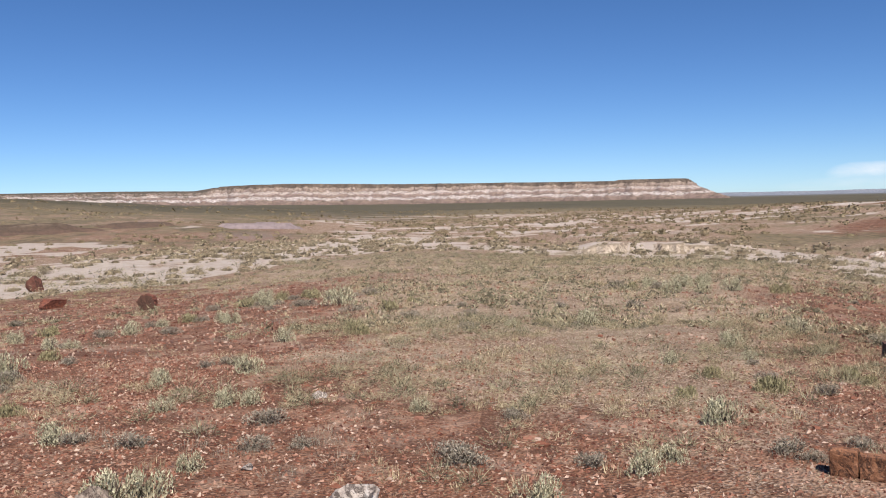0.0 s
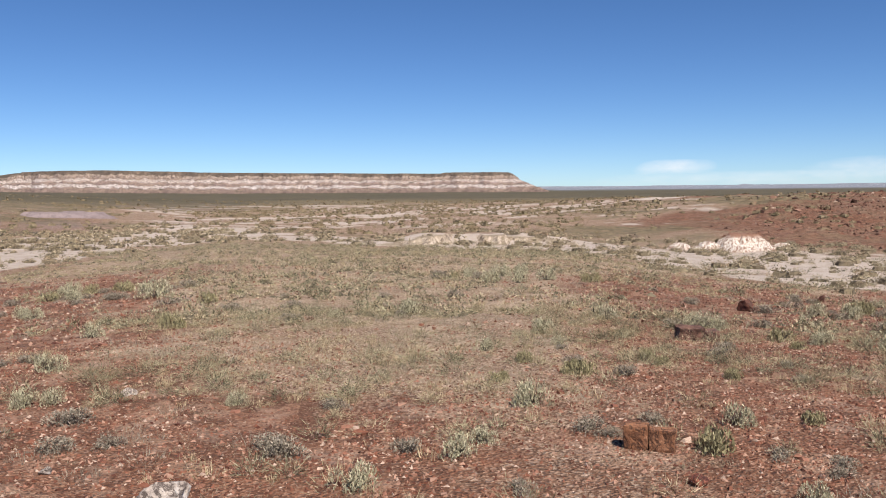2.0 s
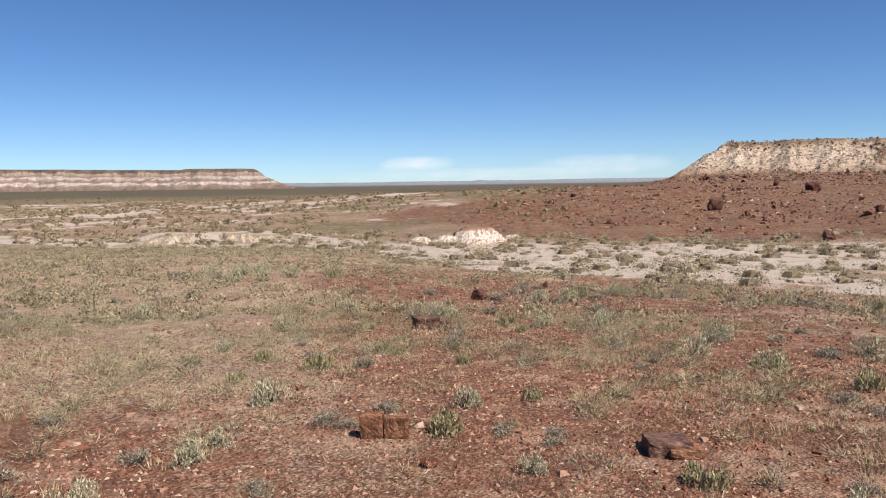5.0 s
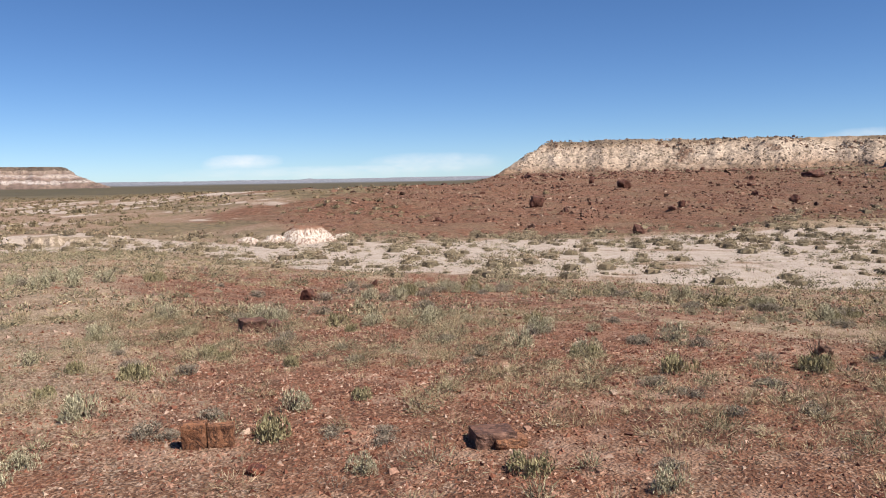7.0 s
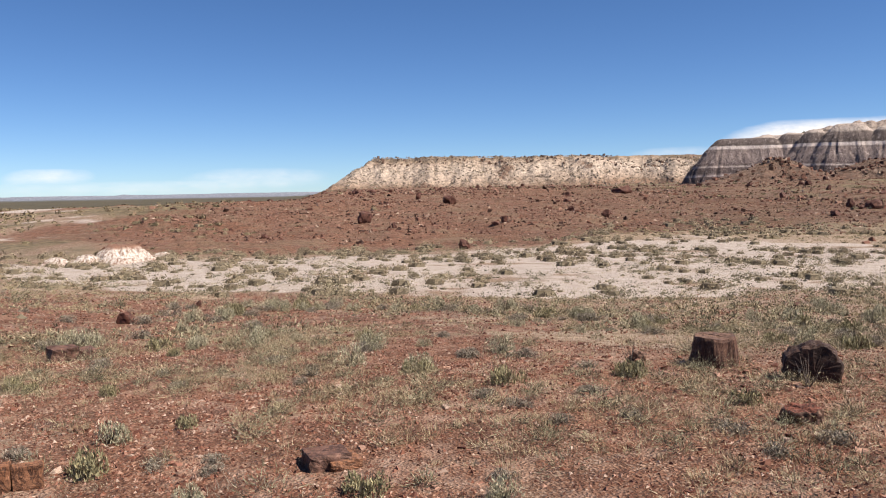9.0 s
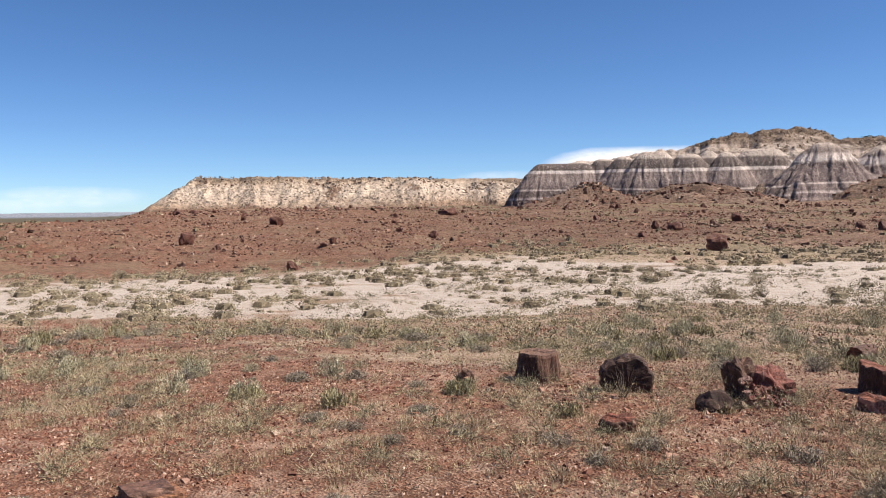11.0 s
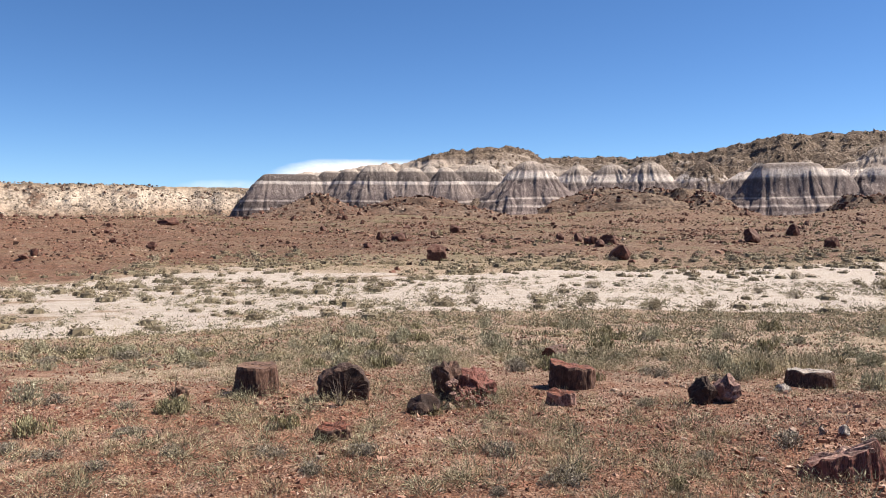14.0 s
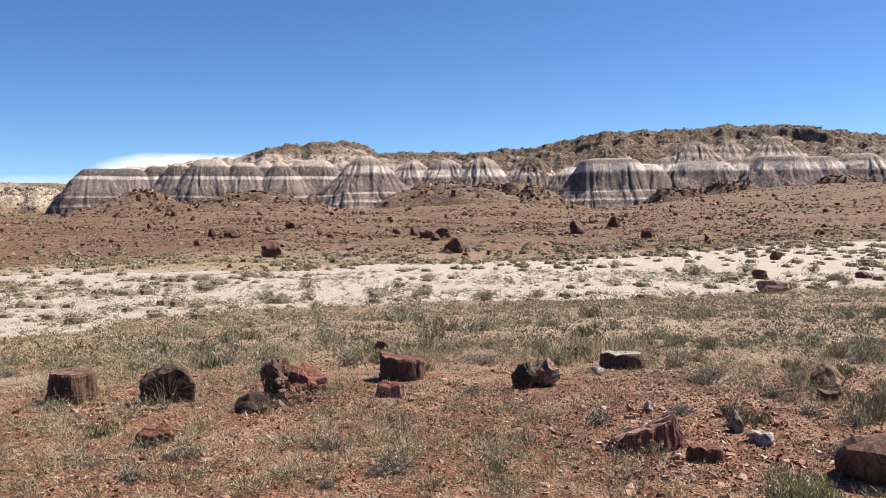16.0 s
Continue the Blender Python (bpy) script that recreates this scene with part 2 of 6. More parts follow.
# woody filler, dark to stand for shade inside the cushion plants
M_CORE = blade_material("woody_shade_hearts", (0.13, 0.105, 0.07), (0.25, 0.205, 0.135))
M_DARKBUSH = blade_material("dark_bush_leaves", (0.035, 0.04, 0.02), (0.11, 0.10, 0.055))
M_TWIG = stone_material("dry_twigs", (0.12, 0.095, 0.075), (0.25, 0.20, 0.16), (0.3, 0.25, 0.2), 4)
M_GRAVEL = gravel_material()
M_CHUNKS = Nodes("slope_rubble", 0.85)
M_CHUNKS = M_CHUNKS.done(M_CHUNKS.ramp(M_CHUNKS.island(), ((0.0, (0.06, 0.028, 0.02)), (0.3, (0.15, 0.066, 0.045)), (0.6, (0.24, 0.11, 0.075)), (0.82, (0.36, 0.20, 0.14)), (0.95, (0.58, 0.43, 0.33))), "CONSTANT"))
M_BOULDER = stone_material("red_boulder", (0.13, 0.048, 0.032), (0.24, 0.095, 0.062), (0.36, 0.20, 0.14), 0.5, True)
M_BARK = stone_material("petrified_bark", (0.085, 0.042, 0.03), (0.22, 0.11, 0.073), (0.36, 0.22, 0.15), 1.0, False, (3, 3, 0.5))
M_RIBBED = stone_material("streaked_red_wood", (0.20, 0.06, 0.045), (0.42, 0.16, 0.12), (0.62, 0.44, 0.36), 1.3, False, (4, 4, 0.45))
# dark stone, near black so that it also stands for shaded log faces
M_DARKWOOD = stone_material("dark_wood_and_shade", (0.045, 0.026, 0.02), (0.11, 0.055, 0.038), (0.2, 0.1, 0.065), 1.0)
M_HEART = stone_material("petrified_heartwood", (0.20, 0.06, 0.04), (0.34, 0.12, 0.07), (0.5, 0.33, 0.25), 1.2)
M_PALE = stone_material("pale_quartz_rock", (0.50, 0.40, 0.34), (0.66, 0.58, 0.52), (0.33, 0.13, 0.09), 1.5)
M_PATCHED = stone_material("red_patched_quartz", (0.52, 0.42, 0.36), (0.66, 0.57, 0.50), (0.30, 0.105, 0.07), 0.6)
M_GREY = stone_material("grey_chert", (0.20, 0.145, 0.115), (0.46, 0.37, 0.30), (0.62, 0.53, 0.46), 1.3)
M_PINK = stone_material("pink_jasper", (0.36, 0.17, 0.135), (0.58, 0.36, 0.30), (0.7, 0.55, 0.48), 1.0)
M_BROWN = stone_material("brown_sandstone", (0.20, 0.11, 0.075), (0.34, 0.20, 0.14), (0.42, 0.3, 0.22), 1.0)
M_ORANGE = stone_material("orange_petrified_wood", (0.30, 0.125, 0.06), (0.42, 0.20, 0.11), (0.22, 0.08, 0.05), 1.4)
M_SLAB = stone_material("brown_slab_rock", (0.17, 0.085, 0.06), (0.30, 0.16, 0.115), (0.38, 0.26, 0.2), 0.8)
M_RUBBLE = stone_material("tan_rubble", (0.30, 0.20, 0.13), (0.52, 0.38, 0.27), (0.16, 0.10, 0.07), 0.3)
def badland_material():
    """Level clay beds, one set under the western wall and one under the eastern mounds, with brown rubble where it lies."""
    m = Nodes("striped_clay", 0.95)
    z = m.math("ADD", m.height(), m.math("MULTIPLY", m.math("SUBTRACT", m.noise(0.02, 2, 0.5), 0.5), 2.2))
    z = m.math("ADD", z, m.math("MULTIPLY", m.math("SUBTRACT", m.noise(0.7, 4, 0.65), 0.5), 0.55))
    west = ((2.0, (0.13, 0.10, 0.098)), (4.0, (0.16, 0.12, 0.118)), (4.3, (0.72, 0.65, 0.62)), (4.8, (0.30, 0.245, 0.24)), (5.1, (0.13, 0.105, 0.105)), (6.4, (0.16, 0.125, 0.122)), (6.7, (0.74, 0.67, 0.63)), (7.2, (0.20, 0.16, 0.155)), (8.2, (0.30, 0.25, 0.24)),
            (9.6, (0.40, 0.335, 0.315)), (11.4, (0.34, 0.285, 0.27)), (11.7, (0.90, 0.84, 0.79)), (12.3, (0.96, 0.90, 0.85)), (12.55, (0.155, 0.13, 0.122)), (13.8, (0.20, 0.17, 0.158)), (15.0, (0.26, 0.22, 0.20)), (15.5, (0.84, 0.76, 0.67)), (17.2, (0.74, 0.65, 0.56)), (17.8, (0.27, 0.215, 0.175)), (18.4, (0.70, 0.61, 0.52)), (20.5, (0.56, 0.47, 0.39)), (21.2, (0.22, 0.165, 0.125)), (23.0, (0.36, 0.28, 0.205)), (27.0, (0.24, 0.175, 0.115)))
    east = ((2.0, (0.42, 0.345, 0.325)), (3.4, (0.36, 0.29, 0.28)), (3.8, (0.20, 0.158, 0.155)), (4.6, (0.27, 0.215, 0.21)), (4.9, (0.80, 0.72, 0.68)), (5.5, (0.24, 0.19, 0.186)), (6.8, (0.33, 0.27, 0.26)), (7.1, (0.84, 0.76, 0.71)), (7.5, (0.24, 0.192, 0.188)), (9.8, (0.29, 0.235, 0.23)), (11.6, (0.21, 0.17, 0.166)),
            (12.2, (0.27, 0.22, 0.21)), (13.0, (1.0, 0.93, 0.87)), (14.4, (0.94, 0.86, 0.79)), (15.2, (0.34, 0.285, 0.26)), (16.4, (0.50, 0.43, 0.38)), (17.4, (0.80, 0.71, 0.62)), (18.6, (0.30, 0.245, 0.205)), (20.0, (0.62, 0.54, 0.46)), (21.5, (0.32, 0.25, 0.19)), (22.6, (0.58, 0.49, 0.40)), (24.0, (0.44, 0.35, 0.27)), (27.0, (0.27, 0.20, 0.13)))
    share = m.math("DIVIDE", m.math("SUBTRACT", z, 2.0), 25.0)
    beds = [m.ramp(share, [((h - 2.0) / 25.0, c) for h, c in table]) for table in (west, east)]
    c = m.mix(m.attr("east"), *beds)
    # mauve and white clay streaks that also paint shaded and sunlit rill sides
    rill_shading = m.noise(1.3, 6, 0.75, m.stretch(1, 1, 0.10))
    c = m.mix(m.ramp(rill_shading, ((0.42, 0.38), (0.50, 0.0))), c, (0.10, 0.082, 0.08))
    c = m.mix(m.ramp(rill_shading, ((0.54, 0.0), (0.64, 0.48))), c, (0.74, 0.67, 0.62))
    c = m.mix(m.ramp(m.noise(3.5, 5, 0.7), ((0.35, 0.30), (0.6, 0.0))), c, (0.13, 0.10, 0.085))
    brown = m.mix(m.cells(0.9), (0.06, 0.04, 0.03), (0.21, 0.148, 0.108))
    brown = m.mix(m.ramp(m.cells(2.1), ((0.66, 0.0), (0.74, 0.7))), brown, (0.46, 0.37, 0.29))
    brown = m.mix(m.ramp(m.noise(0.25, 4, 0.6), ((0.4, 0.0), (0.65, 0.5))), brown, (0.17, 0.125, 0.08))
    loose = m.math("ADD", m.attr("talus"), m.math("MULTIPLY", m.math("SUBTRACT", m.noise(0.22, 7, 0.78), 0.5), 1.6))
    c = m.mix(m.ramp(loose, ((0.46, 0.0), (0.58, 0.95))), c, brown)
    c = m.mix(1.0, c, (0.83, 0.765, 0.75), "MULTIPLY")
    return m.done(c, m.noise(1.6, 7, 0.75), 0.9, 0.45)


M_BADLAND = badland_material()
M_MESA_NEAR = strata_material("tan_mesa_rock", (
    (0.0, (0.22, 0.11, 0.075)), (0.15, (0.35, 0.22, 0.15)), (0.3, (0.60, 0.46, 0.36)), (0.55, (0.72, 0.59, 0.48)), (0.8, (0.66, 0.53, 0.42)), (0.93, (0.40, 0.29, 0.2)), (1.0, (0.2, 0.15, 0.11))),
    2, 21, (0.24, 0.17, 0.11), 1.2, 0.5, (0.93, 0.99), (0.55, 0.36), warm=(1.1, 1.1, 1.1))
M_MESA_FAR = strata_material("far_banded_mesa_rock", (
    (0.0, (0.22, 0.15, 0.125)), (0.2, (0.33, 0.23, 0.195)), (0.26, (0.76, 0.68, 0.62)), (0.34, (0.72, 0.62, 0.56)), (0.37, (0.26, 0.18, 0.16)), (0.48, (0.40, 0.28, 0.235)), (0.54, (0.72, 0.62, 0.55)),
    (0.62, (0.66, 0.55, 0.47)), (0.66, (0.27, 0.185, 0.155)), (0.75, (0.47, 0.36, 0.29)), (0.81, (0.50, 0.39, 0.31)), (0.84, (0.13, 0.095, 0.075)), (0.92, (0.09, 0.07, 0.055)), (1.0, (0.11, 0.09, 0.065))),
    -9, 38, (0.13, 0.105, 0.07), 0.8, 0.85, (0.96, 0.998), (0.2, 0.28), 0.45, level=True, warm=(0.98, 1.0, 1.06))
M_CLAY = strata_material("white_clay", ((0.0, (0.62, 0.50, 0.42)), (0.35, (0.84, 0.76, 0.68)), (0.65, (0.78, 0.69, 0.60)), (0.78, (0.36, 0.20, 0.14)), (1.0, (0.27, 0.14, 0.10))), -1.1, -0.2, (0.30, 0.16, 0.11), 0.1, 0.95, (0.93, 1.0), None, 13, (0.30, 0.16, 0.11))
# its dark streaks paint in the shade of the bank's flutes
M_BANK = strata_material("sandy_cut_bank", ((0.0, (0.76, 0.64, 0.52)), (0.6, (0.72, 0.58, 0.45)), (1.0, (0.44, 0.32, 0.22))), -1.2, -0.3, (0.46, 0.36, 0.25), 0.1, 0.95, (0.85, 1.0), None, 6, (0.15, 0.095, 0.062))
M_MESA_BLOCK = stone_material("mesa_blocks", (0.48, 0.36, 0.26), (0.72, 0.58, 0.45), (0.34, 0.245, 0.175), 0.08)
M_LEFT = strata_material("dark_red_clay", ((0.0, (0.62, 0.53, 0.47)), (0.12, (0.50, 0.39, 0.33)), (0.2, (0.16, 0.105, 0.08)), (0.6, (0.19, 0.12, 0.09)), (0.85, (0.15, 0.105, 0.075)), (1.0, (0.30, 0.22, 0.16))), -1.3, 0.5, (0.17, 0.115, 0.08), 0.25, 0.5, (0.97, 1.0), None, 3)
M_MAUVE = strata_material("mauve_clay", ((0.0, (0.40, 0.315, 0.30)), (0.4, (0.34, 0.26, 0.262)), (0.7, (0.40, 0.315, 0.315)), (1.0, (0.33, 0.25, 0.235))), -1.3, 0.3, (0.33, 0.25, 0.235), 0.1, 0.3, (0.98, 1.0), None, 3)
M_REDTALUS = strata_material("red_talus", ((0.0, (0.20, 0.10, 0.07)), (0.5, (0.22, 0.125, 0.085)), (1.0, (0.23, 0.145, 0.10))), 2, 9, (0.20, 0.115, 0.08), 1.0, 0.7, (0.97, 1.0), (1.6, 0.42), warm=(0.85, 0.80, 0.77))


def cloud_material():
    m = Nodes("cloud_white")
    n = m.noise(0.008, 6, 0.62, m.stretch(1, 1, 3.0))
    f = m.ramp(m.math("MULTIPLY", m.attr("body"), m.math("ADD", n, 0.25)), ((0.12, 0.0), (0.95, 1.0)))
    glow, clear, blend = m.add("ShaderNodeEmission"), m.add("ShaderNodeBsdfTransparent"), m.add("ShaderNodeMixShader")
    glow.inputs["Color"].default_value, glow.inputs["Strength"].default_value = (0.93, 0.93, 0.95, 1), 0.69
    m.link(f, blend.inputs[0])
    m.link(clear.outputs[0], blend.inputs[1])
    m.link(glow.outputs[0], blend.inputs[2])
    m.link(blend.outputs[0], m.t.nodes["Material Output"].inputs["Surface"])
    return m.mat


M_CLOUD = cloud_material()
# blue-grey paints the haze in front of the horizon mesas into their rock
M_BLUE = strata_material("distant_hazed_rock", ((0.0, (0.30, 0.32, 0.38)), (0.6, (0.44, 0.44, 0.50)), (1.0, (0.40, 0.43, 0.50))), -12, 14, (0.3, 0.33, 0.4), 2, 0.2, (0.9, 1.0), None, 0.1)

# ---- the lie of the land ----
rng = np.random.default_rng(7)


def smooth(t):
    t = np.clip(t, 0, 1)
    return t * t * (3 - 2 * t)


def lattice(i, j, seed):
    n = (i.astype(np.int64) * 374761393 + j.astype(np.int64) * 668265263 + seed * 1442695041) & 0x7FFFFFFF
    n = ((n ^ (n >> 13)) * 1274126177) & 0x7FFFFFFF
    return ((n ^ (n >> 16)) & 0xFFFF) / 65535.0


def vnoise(x, y, seed=0):
    x, y = np.broadcast_arrays(np.asarray(x, float), np.asarray(y, float))
    i, j = np.floor(x), np.floor(y)
    u, v = smooth(x - i), smooth(y - j)
    a, b = lattice(i, j, seed), lattice(i + 1, j, seed)
    c, d = lattice(i, j + 1, seed), lattice(i + 1, j + 1, seed)
    return (a + (b - a) * u) * (1 - v) + (c + (d - c) * u) * v - 0.5


def fbm(x, y, seed=0, octaves=4, gain=0.5):
    x, y = np.asarray(x, float), np.asarray(y, float)
    s, w = 0.0, 1.0
    for k in range(octaves):
        s, w, x, y = s + w * vnoise(x, y, seed + k), w * gain, x * 2.03 + 17.1, y * 2.03 + 5.7
    return s


# bearing (clockwise from the y axis) and, for each, where the wash begins and ends, the crest beyond it, and the foot of the heights
BEARING = (-180, -60, -43, -33, -26, -18, -8, 3, 9, 13, 20, 25, 30, 34, 45, 55, 66, 75, 87, 98, 107, 125, 180)
WASH_IN = (28, 27, 27.5, 29, 35, 42, 38, 36, 30, 25.6, 23.2, 22.8, 22.3, 22, 20.6, 21.5, 23.5, 24.7, 25.6, 28.6, 33, 33, 28)
WASH_OUT = (45, 43, 44, 51, 56, 56, 44, 42, 38, 34.6, 35, 34.6, 35, 36, 38, 50, 40, 45, 46.5, 60, 80, 80, 45)
CREST_R = (100, 75, 75, 75, 80, 100, 110, 110, 95, 85, 80, 80, 85, 88, 100, 115, 120, 120, 130, 140, 150, 150, 100)
CREST_Z = (0, 0, 0, -0.1, -0.4, -1.4, -1.4, -0.5, 0.25, 0.45, 0.6, 0.8, 1.2, 1.3, 1.6, 0.9, 0.6, 0.5, 0.7, 1.5, 2.2, 2.2, 0)
FOOT_B = (-180, -60, -43, -33, -18, 4, 28, 31, 52, 54, 63, 71, 77, 83, 87, 92, 98, 107, 125, 180)
FOOT_R = (2000, 2000, 2000, 2000, 2000, 2000, 2000, 430, 430, 235, 235, 215, 235, 240, 222, 222, 235, 240, 240, 2000)
FOOT_Z = (0, 12, 12, 2, -6.5, -9, -8, 2.7, 3.0, 2.4, 3.6, 2.0, 3.4, 5.0, 2.6, 2.8, 6.8, 8.6, 8.6, 0)


def ease(t):
    return 0.5 * np.clip(t, 0, 1) + 0.5 * smooth(t)


def polar(x, y):
    return np.degrees(np.arctan2(x, y)), np.hypot(x, y)


def land(x, y):
    """Height of the ground."""
    x, y = np.asarray(x, float), np.asarray(y, float)
    a, r = polar(x, y)
    a = a + 3.0 * fbm(x / 30, y / 30, 40, 2) * np.clip(r / 30, 0, 1)
    a1, a2 = np.interp(a, BEARING, WASH_IN), np.interp(a, BEARING, WASH_OUT)
    rc, zc = np.interp(a, BEARING, CREST_R), np.interp(a, BEARING, CREST_Z)
    rb, zb = np.exp(np.interp(a, FOOT_B, np.log(FOOT_R))), np.interp(a, FOOT_B, FOOT_Z)
    z = -1.0 * ease((r - 7) / (a1 - 7))
    z = z + (zc + 1.0) * ease((r - a2) / (rc - a2))
    z = z + (zb - zc) * ease(np.log(np.maximum(r, rc) / rc) / np.log(rb / rc))
    z = z + 0.35 * smooth((r - 39) / 2) * smooth((a + 8) / 3) * smooth((8 - a) / 6) * smooth((80 - r) / 35)
    z = z - np.where((a > 4) & (a < 29), 4.0, 0.0) * smooth((r - 2000) / 2500)
    rough = np.clip((r - 4) / 30, 0.05, 1)
    z = z + 0.05 * fbm(x / 1.3, y / 1.3, 3, 3) * np.clip(r / 8, 0.3, 1.5)
    z = z + rough * 0.35 * fbm(x / 11, y / 11, 11, 4) * np.clip(1 - (r - a1) / 4 * ((r > a1) & (r < a2)), 0.25, 1)
    z = z + smooth((r - a2) / 6) * smooth((a - 8) / 10) * (0.30 * fbm(x / 2.6, y / 2.6, 27, 3, 0.6) + 0.35 * fbm(x / 9, y / 9, 29, 2))
    z = z + np.clip((r - 60) / 200, 0, 1) * 0.9 * fbm(x / 45, y / 45, 23, 4)
    return z


def blob(a, r, a0, r0, da, dr):
    return np.exp(-(((a - a0) / da) ** 2 + ((r - r0) / dr) ** 2))


def cover(x, y):
    """Shares of red gravel, sand, plant cover, pale clay, mauve clay, and of blue haze painted on far soil."""
    a, r = polar(x, y)
    a1, a2 = np.interp(a, BEARING, WASH_IN), np.interp(a, BEARING, WASH_OUT)
    inside = smooth((r - a1 + 1.5) / 3) * smooth((a2 + 2 - r) / 5)
    sand = inside * np.interp(a, (-60, -43, -26, -18, -8, 9, 40, 58, 72, 98), (0.98, 0.98, 0.86, 0.62, 0.76, 0.98, 0.95, 0.82, 1.0, 1.0))
    sand = sand * np.where((a > 50) & (a < 62), 0.85, 1.0)
    streaks = fbm(a / 7 + 0.02 * r, r / 1.3, 74, 4, 0.6)
    sand = sand * (1 + np.interp(a, (60, 74), (0.9, 0.55)) * streaks)
    flecks = (1 + 1.5 * fbm(a / 6, r / 3.5, 75, 3)) * smooth((r - 46) / 10) * smooth((420 - r) / 250) * smooth((a + 28) / 8) * smooth((20 - a) / 8)
    sand = sand + 0.42 * flecks + 0.45 * blob(a, r, 0, 36.5, 8, 3)
    meadow = np.exp(-(((a + 8) / 15) ** 4)) * smooth((r - 5) / 4)
    red = 0.5 - 0.25 * meadow - 0.42 * smooth((r - a1 + 3) / 6) + 0.16 * smooth((a - 42) / 12) * smooth((10 - r) / 3) - 0.3 * smooth((a - 58) / 12) * smooth((r - 9) / 3) + 0.75 * blob(a, r, -34, 15, 14, 11) + 0.65 * blob(a, r, 19, 15, 13, 7) + 0.3 * blob(a, r, 30, 8, 16, 5) + 0.45 * blob(a, r, 97, 5, 9, 2.5)
    red = red - 0.45 * blob(a, r, -9, 14, 11, 8) + 0.5 * blob(a, r, -12, 5, 10, 1.6) + 0.6 * blob(a, r, -11, 60, 2.2, 4)
    hill = smooth((r - a2) / 3) * smooth((a - 10 + 16 * fbm(x / 18, y / 18, 72, 4)) / 14) * smooth((420 - r) / 100)
    red = red + 0.85 * hill + 0.35 * blob(a, r, 34, 52, 18, 18) - 0.6 * blob(a, r, 68, 47, 16, 9) + 0.4 * smooth((r - a2) / 4) * smooth((-22 - a) / 4) * smooth((95 - r) / 20)
    veg = np.interp(r, (4, 10, 18, 30, 60, 120, 300, 900), (0.24, 0.3, 0.32, 0.36, 0.52, 0.62, 0.85, 1.0))
    veg = veg + 0.5 * smooth((38 - r) / 8) * (fbm(x / 0.8, y / 0.8, 301, 3, 0.6) + 0.7 * fbm(x / 4.0, y / 4.0, 305, 3, 0.6)) + 0.13 * meadow * smooth((44 - r) / 5) + 0.16 * blob(a, r, -9, 15, 14, 9)
    veg = veg - 0.5 * sand - np.interp(a, (40, 62, 80, 95), (0.42, 0.36, 0.5, 0.72)) * hill * smooth((330 - r) / 120) * (0.6 + 0.8 * fbm(x / 14, y / 14, 70, 3)) - 0.35 * np.clip(red - 0.6, 0, 1)
    veg = veg - 0.06 * flecks + 0.8 * blob(a, r, 66, 48, 16, 9) + 0.2 * blob(a, r, 92, 60, 16, 9) + 0.35 * blob(a, r, 14, 62, 9, 22) + 0.1 * blob(a, r, -9, 15, 11, 8)
    veg = veg + 0.1 * smooth((r - 12) / 6) * smooth((a1 - r) / 3)
    clay = 0.9 * blob(a, r, -41, 53, 7, 9) + 0.5 * blob(a, r, -32, 74, 6, 5) * (r > 70) + 0.55 * blob(a, r, 2, 95, 6, 25)
    clay = clay * np.clip(1 + 2.2 * fbm(a / 5, r / 2.2, 76, 4, 0.6), 0, 1.6)
    mauve = np.clip(0.7 * blob(a, r, -28, 62, 3.5, 5) - 0.2, 0, 1)
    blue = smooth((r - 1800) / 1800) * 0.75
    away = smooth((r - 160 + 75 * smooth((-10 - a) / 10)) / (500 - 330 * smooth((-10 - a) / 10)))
    near = smooth((48 + 14 * smooth((a - 42) / 10) - r) / 22)
    brown = smooth((a - 30) / 30) * smooth((r - a2 + 2) / 4)
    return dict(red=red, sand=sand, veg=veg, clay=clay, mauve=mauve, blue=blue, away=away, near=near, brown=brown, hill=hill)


def mesh_of(name, verts, faces, mat, flat=True):
    verts, faces = np.asarray(verts, np.float32), np.asarray(faces, np.int32)
    me = bpy.data.meshes.new(name)
    me.vertices.add(len(verts))
    me.vertices.foreach_set("co", verts.ravel())
    me.loops.add(faces.size)
    me.loops.foreach_set("vertex_index", faces.ravel())
    me.polygons.add(len(faces))
    me.polygons.foreach_set("loop_start", np.arange(len(faces), dtype=np.int32) * faces.shape[1])
    me.polygons.foreach_set("use_smooth", np.full(len(faces), not flat))
    me.materials.append(mat)
    me.update(calc_edges=True)
    return me


def grid_faces(n, m, wrap=False):
    """Quads of n rows of m points."""
    i, j = np.meshgrid(np.arange(n - 1), np.arange(m if wrap else m - 1), indexing="ij")
    k = (j + 1) % m
    return np.stack([i * m + j, i * m + k, (i + 1) * m + k, (i + 1) * m + j], -1).reshape(-1, 4)


def at(a, r):
    """East and north of a place by bearing and distance."""
    return r * np.sin(np.radians(a)), r * np.cos(np.radians(a))


